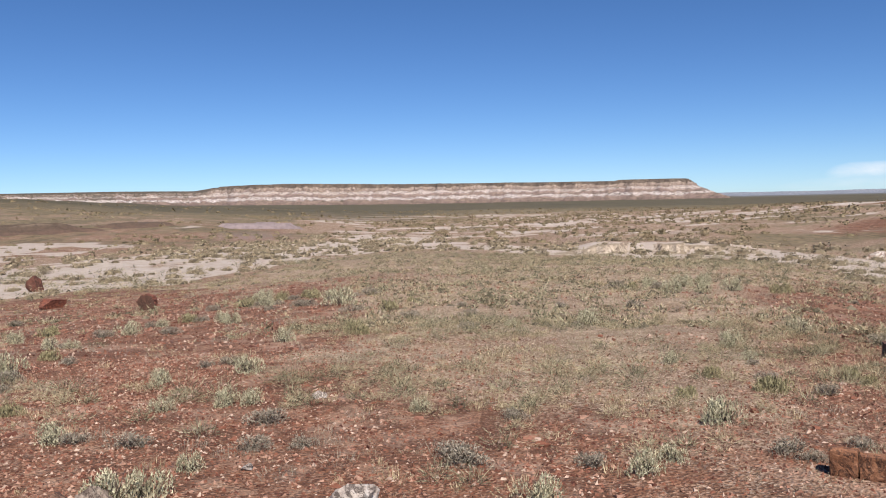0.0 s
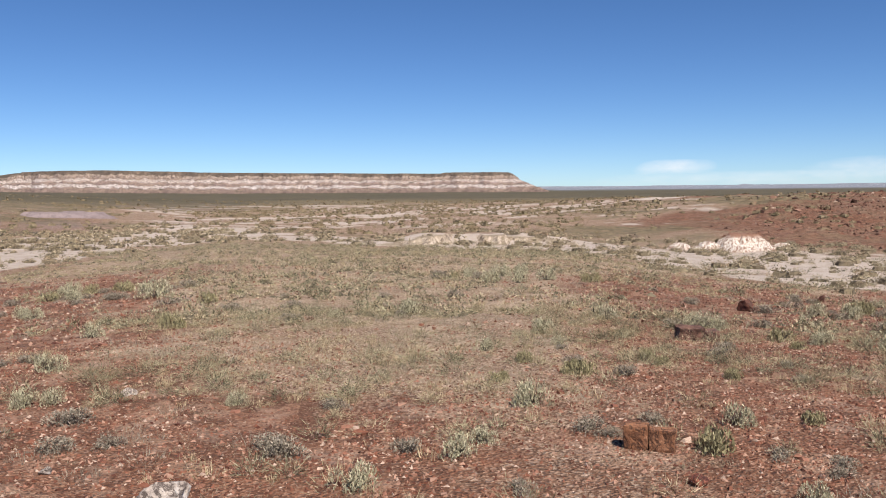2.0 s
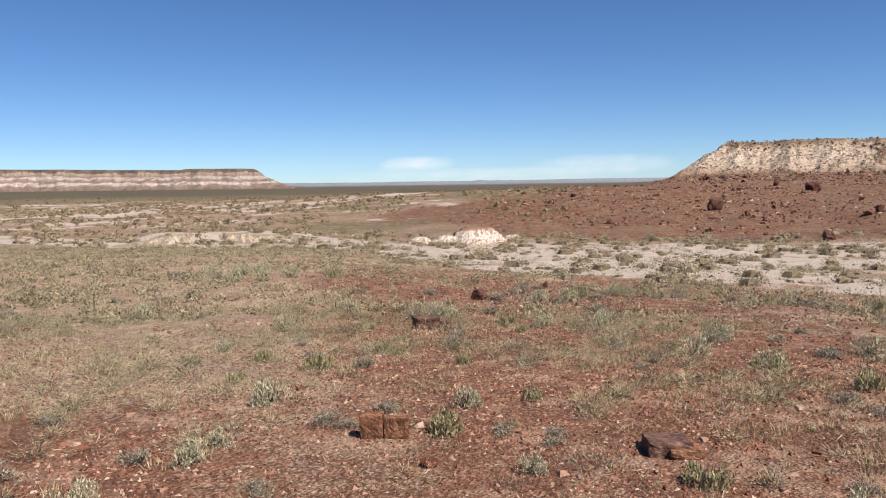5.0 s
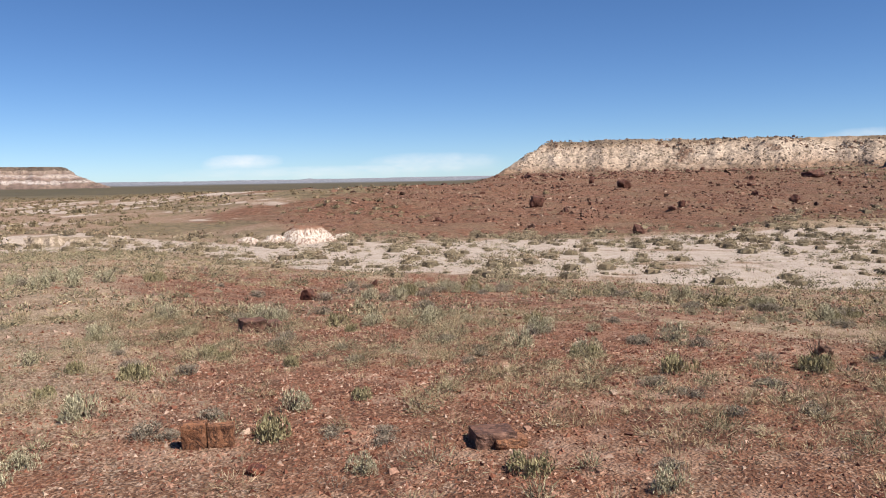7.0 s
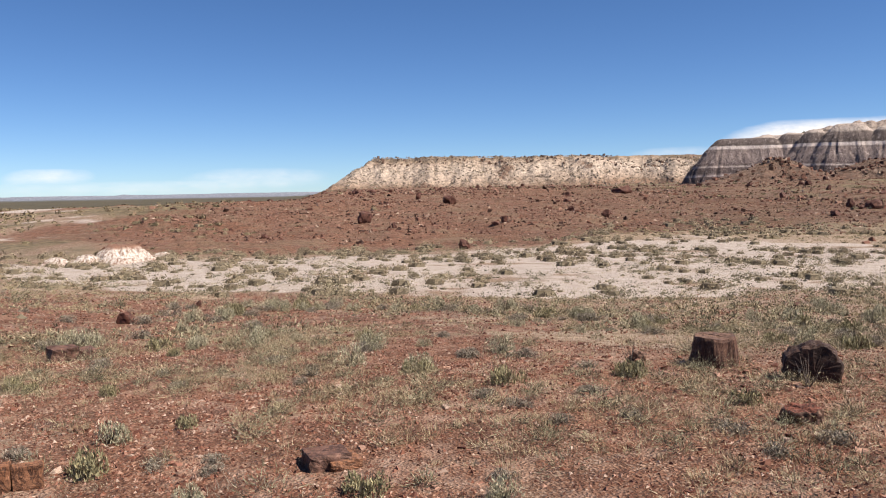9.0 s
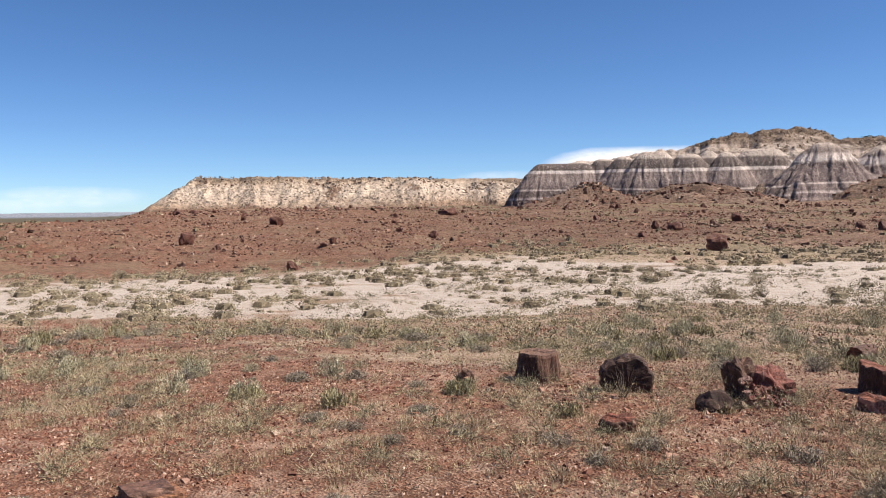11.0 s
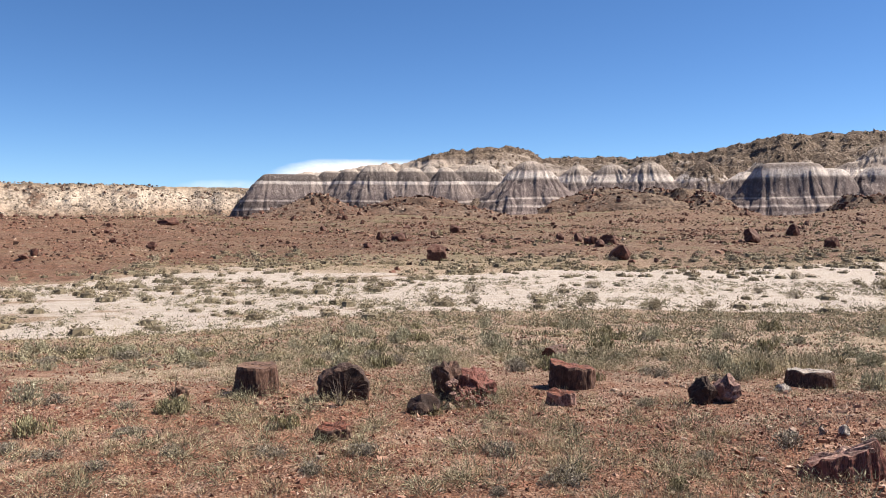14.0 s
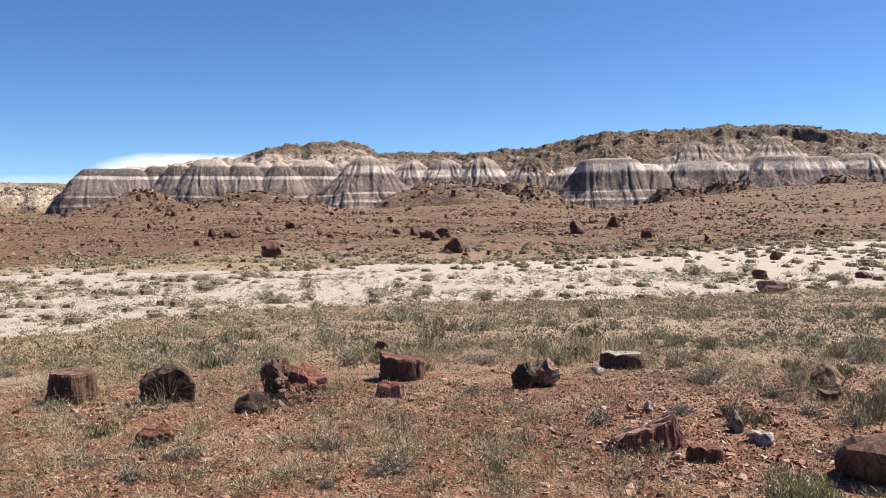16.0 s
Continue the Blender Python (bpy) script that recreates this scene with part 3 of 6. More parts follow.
def build_ground():
    cols = np.concatenate([np.arange(-180, -55, 3.0), np.arange(-55, 120, 0.43), np.arange(120, 180, 3.0)])
    rings = np.concatenate([np.linspace(0.02, 3, 8), np.geomspace(3.1, 24, 100), np.geomspace(24.5, 230, 190), np.geomspace(236, 4950, 75)])
    r, a = np.meshgrid(rings, cols, indexing="ij")
    x, y = at(a, r)
    z = land(x, y)
    f = grid_faces(len(rings), len(cols), True)
    me = mesh_of("ground", np.stack([x, y, z], -1).reshape(-1, 3), f[:, ::-1], M_GROUND, False)
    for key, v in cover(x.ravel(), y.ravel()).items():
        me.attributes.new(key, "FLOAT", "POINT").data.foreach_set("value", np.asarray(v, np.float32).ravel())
    return tagged(new("ground", me), "red gravel and pale sand desert ground with dry grass", "ground", kind="structure")


build_ground()


# ---- heights ----
def patch(name, mat, a0, a1, da, radii, height, label, category, loose=None, pieces=(("slope", 9.0),)):
    """A hill as a sheet of heights over a stretch of bearings and distances, its beds as parts from the foot upwards."""
    cols = np.arange(a0, a1 + da / 2, da)
    r, a = np.meshgrid(np.asarray(radii), cols, indexing="ij")
    x, y = at(a, r)
    z, share = height(a, r, x, y)
    pts = np.stack([x, y, z], -1).reshape(-1, 3)
    faces = grid_faces(*r.shape)[:, ::-1]
    level = share.ravel()[faces].mean(1)
    hill = tagged(new(name), label, category)
    below = -99.0
    for piece, limit in pieces:
        pick_faces = faces[(level >= below) & (level < limit)]
        used, index = np.unique(pick_faces, return_inverse=True)
        me = mesh_of(piece, pts[used], index.reshape(-1, 4), mat, False)
        for key, v in (loose(a, r, x, y) if loose else {}).items():
            me.attributes.new(key, "FLOAT", "POINT").data.foreach_set("value", v.astype(np.float32).ravel()[used])
        me.attributes.new("level", "FLOAT", "POINT").data.foreach_set("value", share.astype(np.float32).ravel()[used])
        new(piece, me).parent = hill
        below = limit
    return hill


def billow(x, y, seed, octaves=3, gain=0.5):
    """Rounded swells parted by sharp, wandering creases."""
    s, w, total = 0.0, 1.0, 0.0
    for k in range(octaves):
        s, total = s + w * np.clip(2.6 * np.abs(vnoise(x, y, seed + k)), 0, 1), total + w
        x, y, w = x * 2.1 + 3.3, y * 1.5 + 8.1, w * gain
    return s / total


def far_mesa(a, r, x, y):
    el = np.interp(a, (-62, -50, -36, -31.5, -30.2, -25.7, -18, -3.3, -3.0, 1.3), (1.0, 1.05, 1.1, 1.03, 1.25, 1.32, 1.16, 1.0, 1.07, 1.05))
    top = 1.6 + 2110 * np.tan(np.radians(el))
    foot = 2000 + 50 * fbm(a / 1.5, 0, 5, 5, 0.6) + 110 * smooth((-27 - a) / 6)
    side = (4.0 - a) * r * 0.01745
    t = np.minimum((r - foot) / 105, side / 95) + 0.12 * fbm(x / 30, y / 30, 8, 4)
    s = np.interp(t, (-0.2, 0, 0.5, 0.8, 0.9, 0.93, 1.0, 1.02, 3), (-0.15, 0, 0.36, 0.62, 0.7, 0.86, 0.9, 1.0, 1.0))
    base = np.interp(a, FOOT_B, FOOT_Z)
    return base + (top - base) * s + 5.5 * fbm(x / 16, y / 16, 9, 4, 0.65) * (t > 0.02) * (t < 1), s


def near_mesa(a, r, x, y):
    foot = 428 + 14 * fbm(a / 2.5, 0, 31, 4) + 12 * smooth((a - 47) / 3)
    side = (a - 29.4 - 0.3 * fbm(r / 9, 0, 39, 2)) * r * 0.01745
    t = np.minimum((r - foot) / 46, side / 31)
    t = t + 0.05 * fbm(x / 9, y / 9, 36, 3) * (t > 0.05) * (t < 0.97)
    s = np.interp(t, (-0.4, 0, 0.2, 0.5, 0.86, 0.92, 0.95, 1.0, 3), (-0.3, 0, 0.15, 0.47, 0.85, 0.9, 0.97, 1.0, 1.0))
    top = 1.6 + 472 * np.tan(np.radians(np.interp(a, (29, 33.5, 44, 54), (2.42, 2.40, 2.30, 2.24))))
    z = 2.0 + (top - 2.0) * s + 3.0 * (billow(a * 7.9 / 17 + 0.6 * fbm(x / 20, y / 20, 33, 2), r / 60, 34, 3, 0.6) - 0.5) * smooth(t / 0.2) * smooth((0.93 - t) / 0.15)
    return z + 1.5 * fbm(x / 3.5, y / 3.5, 35, 4, 0.65) * np.clip(t * 4, 0, 1) * np.where(t < 0.95, 1, 0.35), s


def near_talus(a, r, x, y):
    """Red soil low on the slope, none on the white end."""
    return dict(talus=0.75 * smooth((436 - r) / 10) + 0.2 + 0.7 * fbm(x / 16, y / 16, 37, 4) - 0.9 * blob(a, r, 52.2, 455, 1.3, 14))


SKY_B = (52, 53.3, 55.7, 58, 61.5, 63, 65.4, 67.7, 70, 72.5, 73.4, 74.8, 78, 81, 85, 87.5, 90, 94, 99, 101, 103, 107, 113)
SKY_E = (0.2, 0.4, 2.84, 3.05, 3.48, 3.8, 3.96, 4.61, 4.85, 5.05, 4.8, 4.17, 4.2, 4.1, 4.42, 4.9, 5.32, 5.35, 5.52, 5.45, 5.06, 4.44, 4.0)


# clay buttresses and mounds before the ridge: bearings of both ends, distance, elevation of the top, breadth of the top, steepness
WEST_WALL = (
    (56.1, 58.9, 247, 3.1, 1.0, 1.25), (60.0, 60.4, 249, 3.34, 1.0, 1.3), (61.4, 61.6, 244, 3.5, 0.8, 1.35), (63.0, 63.9, 241, 3.78, 1.0, 1.3),
    (65.4, 65.9, 240, 3.55, 1.0, 1.35), (66.9, 67.0, 246, 3.72, 0.6, 1.35), (67.95, 68.15, 240, 3.6, 0.6, 1.4), (69.5, 70.9, 246, 3.72, 1.0, 1.2),
)
SMALL_CONES = (
    (73.6, 74.0, 236, 3.98, 0.5, 1.12), (72.3, 72.6, 240, 2.6, 0.5, 1.0), (75.2, 75.4, 239, 2.3, 0.5, 1.0), (77.0, 77.1, 262, 3.7, 0.4, 1.0),
    (79.1, 79.4, 258, 3.72, 0.6, 1.0), (81.65, 81.8, 255, 3.92, 0.3, 1.1), (85.1, 85.3, 257, 3.8, 0.5, 1.0),
)
EAST_MOUNDS = (
    (89.3, 91.2, 240, 3.62, 3.0, 1.6), (92.3, 92.9, 242, 3.2, 2.0, 1.5), (87.7, 87.9, 250, 3.1, 0.8, 1.0), (89.9, 90.1, 262, 4.5, 0.4, 0.8),
    (93.9, 94.1, 256, 3.55, 0.5, 0.9), (95.6, 97.0, 248, 3.3, 2.6, 1.4), (95.7, 95.9, 258, 4.6, 0.3, 0.95), (98.2, 98.5, 254, 3.4, 0.7, 1.0),
    (97.8, 98.0, 264, 4.5, 0.3, 0.9), (100.3, 101.6, 249, 3.5, 2.6, 1.45), (100.6, 100.8, 260, 4.7, 0.3, 0.9), (102.8, 103.6, 252, 3.35, 1.2, 1.05),
    (105.0, 106.0, 255, 3.45, 1.2, 0.95), (107.6, 108.6, 256, 3.3, 1.2, 0.95), (110.5, 112.0, 258, 3.2, 1.4, 0.95),
)
MOUNDS = WEST_WALL + SMALL_CONES + EAST_MOUNDS


def ridge_form(a, r, x, y):
    """Height of the rocky crown and of the clay mounds before it."""
    crest = np.interp(a, (52, 55, 62, 72, 80, 86, 95, 107, 113), (262, 264, 272, 282, 290, 286, 288, 292, 296)) + 5 * fbm(a / 1.6, 0, 50, 3)
    top = 1.6 + crest * np.tan(np.radians(np.interp(a, SKY_B, SKY_E))) + 0.7 * fbm(a / 0.5, 0, 52, 3)
    gap = crest - r + 5 * fbm(x / 24, y / 24, 57, 4) + 2.0 * fbm(x / 5, y / 5, 58, 3)
    cliff = smooth((a - 91 + 3 * fbm(a / 2, 0, 53, 2)) / 4) * smooth((104.5 - a) / 1.5) * (0.35 + 0.65 * smooth((a - 96.5) / 2)) * np.clip(0.75 + 1.2 * fbm(a / 1.1, 3, 54, 3), 0.1, 1)
    plain_fall = np.interp(gap, (-60, 0, 3, 4.2, 9, 10, 18, 19, 80), (-0.6, 0, 1.0, 2.0, 3.6, 4.8, 7.4, 8.2, 34))
    cliff_fall = np.interp(gap, (-60, 0, 7, 7.9, 14, 14.6, 21, 80), (-0.6, 0, 1.4, 4.6, 6.6, 7.6, 10, 38))
    crown = top - plain_fall * (1 - cliff) - cliff_fall * cliff + 0.9 * fbm(x / 2.6, y / 2.6, 62, 3, 0.6)
    crown = np.minimum(crown, top + 0.4)
    crown = np.where(a < 54, crown - (54 - a) * 30, crown)
    clay = np.full(crown.shape, -50.0)
    for k, (a0, a1, r0, el, flat, steep) in enumerate(MOUNDS):
        mid, half = (a0 + a1) / 2, (a1 - a0) / 2
        near = np.abs(a - mid) < half + 6.5
        an, rn, xn, yn = a[near], r[near], x[near], y[near]
        u = (an - mid) * r0 * 0.01745
        u = u - np.clip(u, -half * r0 * 0.01745, half * r0 * 0.01745)
        v = rn - r0
        v = np.where(v > 0, 0.42 * v, v)
        wob = 1 + 0.22 * fbm(xn / 7, yn / 7, 400 + k, 2)
        d = np.sqrt(u * u + v * v) * wob
        th = np.arctan2(u, -v) + 0.05 * (an - mid) * r0 * 0.01745
        drop = 0.16 * np.minimum(d, flat) + steep * (np.sqrt(np.maximum(d - flat, 0) ** 2 + 1.0) - 1.0)
        drop = np.minimum(drop, 6.5) + (0.95 if a0 < 72 else 0.72) * np.maximum(drop - 6.5, 0)
        down = smooth((d - flat) / 5)
        turn = 6 * th + 4.0 * fbm(th * 2 + k, d / 14, 420 + k, 3)
        deep = 0.55 + 1.3 * np.clip(fbm(th * 1.3 + 3 * k, d / 20, 440 + k, 2) + 0.25, 0, 1)
        rill = np.where(a0 < 72, 0.8, 1.25) * deep * np.abs(np.sin(turn)) ** 0.8 + 0.55 * np.abs(np.sin(3.1 * turn + 1.0)) ** 0.75 + 0.35 * np.abs(np.sin(6.7 * turn)) - 0.9
        z = 1.6 + r0 * math.tan(radians(el)) - drop + 0.85 * down * rill + 0.12 * np.sin(drop * 3.4 + k) * down
        clay[near] = np.maximum(clay[near], z)
    return crown, clay, top


def ridge(a, r, x, y):
    crown, clay, top = ridge_form(a, r, x, y)
    base = np.interp(a, FOOT_B, FOOT_Z) - 4.0
    z = np.maximum(np.maximum(crown, clay), base)
    return z, (z - base) / (top - base)


def ridge_talus(a, r, x, y):
    crown, clay, top = ridge_form(a, r, x, y)
    bare = smooth((clay - crown + 0.6) / 1.6)
    rocky = np.interp(a, (52, 60, 66, 70, 73, 75, 77, 84, 88, 113), (0.05, 0.1, 0.3, 0.46, 0.46, 0.4, 0.55, 0.6, 0.6, 0.66))
    rocky = rocky + 0.42 * smooth((crown - top + 2.2) / 1.5) * smooth((a - 62) / 8)
    low = smooth((9.5 - np.maximum(crown, clay)) / 3)
    talus = np.maximum(rocky, low) * (1 - bare) + np.interp(a, (75, 76.5, 86, 87.5, 92, 97, 113), (0.05, 0.3, 0.3, 0.05, 0.05, 0.34, 0.46)) * bare
    talus = talus + 0.75 * blob(a, r, 90.0, 262, 2.2, 13) + 0.5 * blob(a, r, 85.4, 256, 1.6, 8) + 0.4 * blob(a, r, 79.2, 262, 0.8, 5)
    return dict(talus=talus, east=smooth((a - 71.6) / 0.8))


TALUS = []


def dome(name, mat, a0, r0, radius, top, base, label, category, seed, flat=0.12, power=1.0, rills=6.0, squash=1.0, depth=0.11):
    """A free-standing clay cone with rills down its sides."""
    th = np.linspace(0, 2 * np.pi, 110 if radius < 11 or depth < 0.06 else 180, endpoint=False)
    rho = np.linspace(0, 1.08, 26 if radius < 11 or depth < 0.06 else 34)
    q, w = np.meshgrid(rho, th, indexing="ij")
    c, s0 = np.cos(w), np.sin(w)
    edge = 1 + 0.5 * fbm(1.3 * c + 9, 1.3 * s0 + 9, seed, 3)
    bend = 0.35 * fbm(1.5 * c + q * 2, 1.5 * s0 + 4, seed + 3, 2)
    ribs = billow(rills * np.cos(w + bend) + 7, rills * np.sin(w + bend) + 7 + 0.25 * q, seed + 5, 3, 0.6)
    x0, y0 = at(a0, r0)
    ang = radians(-a0)
    u, v = q * radius * edge * c, q * radius * edge * s0 * squash
    x, y = x0 + u * math.cos(ang) - v * math.sin(ang), y0 + u * math.sin(ang) + v * math.cos(ang)
    t = np.clip((q - flat) / (1 - flat), 0, 1.2)
    s = np.where(t < 1, (1 - np.clip(t, 0, 1)) ** power, -(t - 1) * 2) - 0.05 * np.clip(q / max(flat, 0.01), 0, 1)
    fall = np.clip(3.5 * q - 0.7, 0, 1) * np.clip(3.5 * (1 - q), 0, 1)
    lump = billow(x / radius * 2.4 + 3, y / radius * 2.4 + 3, seed + 11, 4, 0.6) - 0.45
    bench = 0.03 * np.sin(s * 30 + 5 * fbm(x / radius * 1.5, y / radius * 1.5, seed + 13, 2)) * fall
    z = base + (top - base) * (s + depth * (ribs - 0.45) * fall + bench + np.where(depth < 0.06, 0.3, 0.22) * lump * np.clip(4 * q, 0.3, 1) * np.clip(3 * (1 - q), 0, 1))
    if name == "talus_mound":
        TALUS.append(np.stack([x, y, z], -1)[2:-3].reshape(-1, 3))
    me = mesh_of(name, np.stack([x, y, z], -1).reshape(-1, 3), grid_faces(len(rho), len(th), True), mat, False)
    return tagged(new(name, me), label, category)


patch("far_mesa", M_MESA_FAR, -62, 5, 0.12, np.concatenate([np.linspace(1960, 2180, 60), (2300, 2600)]), far_mesa, "long flat-topped mesa with banded pink and cream cliffs", "mesa", None, (("talus_slope", 0.42), ("cliff_band", 0.84), ("caprock", 99.0)))
patch("near_mesa", M_MESA_NEAR, 28.6, 58, 0.07, np.concatenate([np.linspace(415, 475, 75), (490, 520, 580)]), near_mesa, "rubble-covered tan mesa with a level dark rim", "mesa", near_talus, (("rubble_slope", 0.89), ("caprock", 99.0)))
patch("badland_ridge", M_BADLAND, 52, 113, 0.075, np.concatenate([np.linspace(203, 298, 160), (305, 320, 350, 400)]), ridge, "eroded grey and purple striped clay badland ridge", "hill", ridge_talus, (("striped_front", 0.5), ("rocky_crown", 99.0)))
dome("talus_mound", M_REDTALUS, 59.4, 207, 21, 8.0, 2.0, "brown-red talus mound strewn with stones", "hill", 151, 0.08, 1.7, 2.5, 1.0, 0.055)
dome("talus_mound", M_REDTALUS, 85.2, 225, 16, 9.2, 3.6, "smooth brown talus mound below the ridge", "hill", 161, 0.08, 1.7, 2.5, 1.0, 0.055)
for k, (a0, r0, radius, top) in enumerate(((64.5, 214, 17, 6.6), (68.6, 212, 15, 6.0), (66.5, 221, 20, 9.0), (77.4, 226, 18, 9.6), (80.6, 222, 20, 10.2), (79.0, 234, 20, 12.0), (83.2, 232, 18, 11.5), (94.6, 226, 12, 8.6), (98.4, 232, 16, 10.6), (104.5, 234, 18, 11.6))):
    dome("talus_mound", M_REDTALUS, a0, r0, radius * 1.5, top * 0.86, 0.5, "brown rubble talus banked against the ridge", "hill", 700 + 9 * k, 0.2, 1.25, 2.5, 0.6, 0.055)
dome("clay_mound", M_CLAY, 16.5, 35.0, 1.35, -0.30, -1.1, "small white clay mound with rilled sides at the wash", "mound", 171, 0.3, 0.75, 3.5, 0.8, 0.34)
dome("clay_mound", M_CLAY, 14.4, 34.6, 0.8, -0.6, -1.15, "low streaked clay hummock beside the wash", "mound", 181, 0.25, 0.8, 3.0, 0.8, 0.2)
dome("clay_mound", M_CLAY, 12.6, 35.2, 0.7, -0.7, -1.15, "low streaked clay hummock beside the wash", "mound", 191, 0.25, 0.8, 3.0, 0.8, 0.2)
dome("clay_mound", M_CLAY, 18.9, 35.8, 0.6, -0.7, -1.15, "low streaked clay hummock beside the wash", "mound", 201, 0.25, 0.8, 3.0, 0.8, 0.2)
dome("clay_ridge", M_LEFT, -42.5, 72, 10, 0.45, -1.4, "dark red clay ridge with a white foot beyond the wash", "mound", 211, 0.3, 0.8, 4.0, 0.6, 0.12)
dome("clay_ridge", M_LEFT, -35.0, 76, 8, 0.3, -1.4, "dark red clay ridge with a white foot beyond the wash", "mound", 221, 0.3, 0.8, 4.0, 0.6, 0.12)
dome("mauve_mound", M_MAUVE, -27.8, 72, 5.4, 0.02, -1.5, "smooth mauve clay mound beyond the wash", "mound", 231, 0.5, 0.8, 3.0, 0.7, 0.08)
dome("clay_ridge", M_LEFT, -50.0, 70, 9, 0.5, -1.4, "dark red clay ridge with a white foot beyond the wash", "mound", 241, 0.3, 0.8, 4.0, 0.6, 0.12)


def bank_edge(a):
    return 38.4 + 4.0 * fbm(a / 2.2, 0, 81, 4)


def build_bank():
    """The little vertical cliff that the stream has cut into the sand."""
    cols, rows = np.arange(-8.5, 7.5, 0.04), np.linspace(0, 1, 12)
    t, a = np.meshgrid(rows, cols, indexing="ij")
    edge = bank_edge(a)
    r = edge + np.interp(t, (0, 0.3, 0.8, 0.9, 1), (-1.7, -0.7, 0.0, 0.5, 3.4)) + 0.5 * np.abs(fbm(a / 0.6, 0, 85, 3)) * (t < 0.85) + 0.6 * np.abs(fbm(a / 1.7, t, 87, 3)) * (t < 0.85)
    foot, brow = land(*at(a, edge - 0.9)), land(*at(a, edge + 3.0))
    lift = 0.1 * smooth((a + 8.5) / 1.5) * smooth((7.5 - a) / 5) * (0.7 + 1.0 * fbm(a / 1.3, 0, 83, 3))
    x, y = at(a, r)
    z = foot - 0.05 + (brow - foot + lift) * np.interp(t, (0, 0.3, 0.8, 0.9, 1), (0, 0.22, 0.95, 1.0, 1.0)) - np.where(t > 0.9, lift + 0.05, 0) * (t - 0.9) * 10
    me = mesh_of("cut_bank", np.stack([x, y, z], -1).reshape(-1, 3), grid_faces(*t.shape)[:, ::-1], M_BANK, False)
    return tagged(new("cut_bank", me), "low fluted sandy bank cut by the wash", "bank")


build_bank()


def far_range(a, r, x, y):
    el = 0.05 + 0.05 * smooth((a - 12) / 14) + 0.03 * np.round(2.5 * fbm(a / 4, 0, 91, 3)) / 2.5 + 0.05 * np.exp(-(((a - 16.7) / 0.35) ** 2))
    z = np.where(r < 4650, -16, 1.6 + 4700 * np.tan(np.radians(el))) - np.where(r > 4800, 5, 0)
    return z, z * 0


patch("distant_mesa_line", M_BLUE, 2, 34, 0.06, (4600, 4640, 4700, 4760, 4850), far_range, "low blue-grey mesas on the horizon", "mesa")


def cloud(a0, a1, e0, e1, seed, thick, label):
    """A soft white cloud far behind the hills."""
    u, v = np.meshgrid(np.linspace(0, 1, 40), np.linspace(0, 1, 12), indexing="xy")
    a, e = a0 + (a1 - a0) * u, np.radians(e0 + (e1 - e0) * v)
    x, y = at(a, 4880.0)
    me = mesh_of("cloud", np.stack([x, y, 1.6 + 4880 * np.tan(e)], -1).reshape(-1, 3), grid_faces(*u.shape), M_CLOUD, False)
    v = np.clip(v + 0.35 * (1 - np.clip(3 * u, 0, 1)) ** 1.5, 0, 1)
    edge = np.clip(4 * u * (1 - u), 0, 1) ** 0.8 * np.clip(4 * v * (1 - v), 0, 1) ** 0.8 * thick
    me.attributes.new("body", "FLOAT", "POINT").data.foreach_set("value", edge.astype(np.float32).ravel())
    ob = tagged(new("cloud", me), label, "cloud", kind="structure")
    ob.visible_shadow = False
    return ob


cloud(9.3, 15.3, 0.75, 1.85, 1, 0.6, "thin white cloud low over the horizon")
cloud(19, 31, 0.3, 1.9, 2, 0.45, "thin white cloud low over the horizon")
cloud(4, 30, -0.1, 1.1, 3, 0.4, "thin white cloud low over the horizon")
cloud(55.3, 68.5, 1.6, 4.25, 4, 1.35, "bright white cloud behind the ridge")
cloud(49, 58, 1.6, 2.8, 5, 0.45, "thin white cloud low over the horizon")


# ---- plants ----
def scatter(n, r0, r1, a0=-52, a1=117):
    """Places spread evenly over a ring sector."""
    r = np.sqrt(rng.uniform(r0 * r0, r1 * r1, n))
    return at(rng.uniform(a0, a1, n), r)


def blades(x, y, count, spread, tall, wide, lean):
    """One thin triangle a blade, count to a tuft at each place."""
    n = len(x)
    z = land(x, y)
    size = rng.uniform(0.55, 1.25, (n, 1))
    w, rad = rng.uniform(0, 2 * np.pi, (n, count)), np.sqrt(rng.uniform(0, 1, (n, count))) * spread * size
    bx, by = x[:, None] + rad * np.cos(w), y[:, None] + rad * np.sin(w)
    h = tall * size * rng.uniform(0.45, 1.1, (n, count))
    out = lean * h * rng.uniform(0.1, 1.0, (n, count))
    v = w + rng.normal(0, 0.7, (n, count))
    tip = np.stack([bx + out * np.cos(v), by + out * np.sin(v), z[:, None] + h], -1)
    q = rng.uniform(0, np.pi, (n, count))
    dx, dy = wide * np.cos(q) / 2, wide * np.sin(q) / 2
    zb = np.broadcast_to(z[:, None] - 0.01, bx.shape)
    pts = np.stack([np.stack([bx - dx, by - dy, zb], -1), np.stack([bx + dx, by + dy, zb], -1), tip], -2)
    return pts.reshape(-1, 3)


def triangles(name, pts, mat, label, category):
    me = mesh_of(name, pts, np.arange(len(pts)).reshape(-1, 3), mat)
    return tagged(new(name, me), label, category, kind="stuff")


def patchy(x, y, scale, seed):
    return fbm(x / scale, y / scale, seed, 4, 0.6)


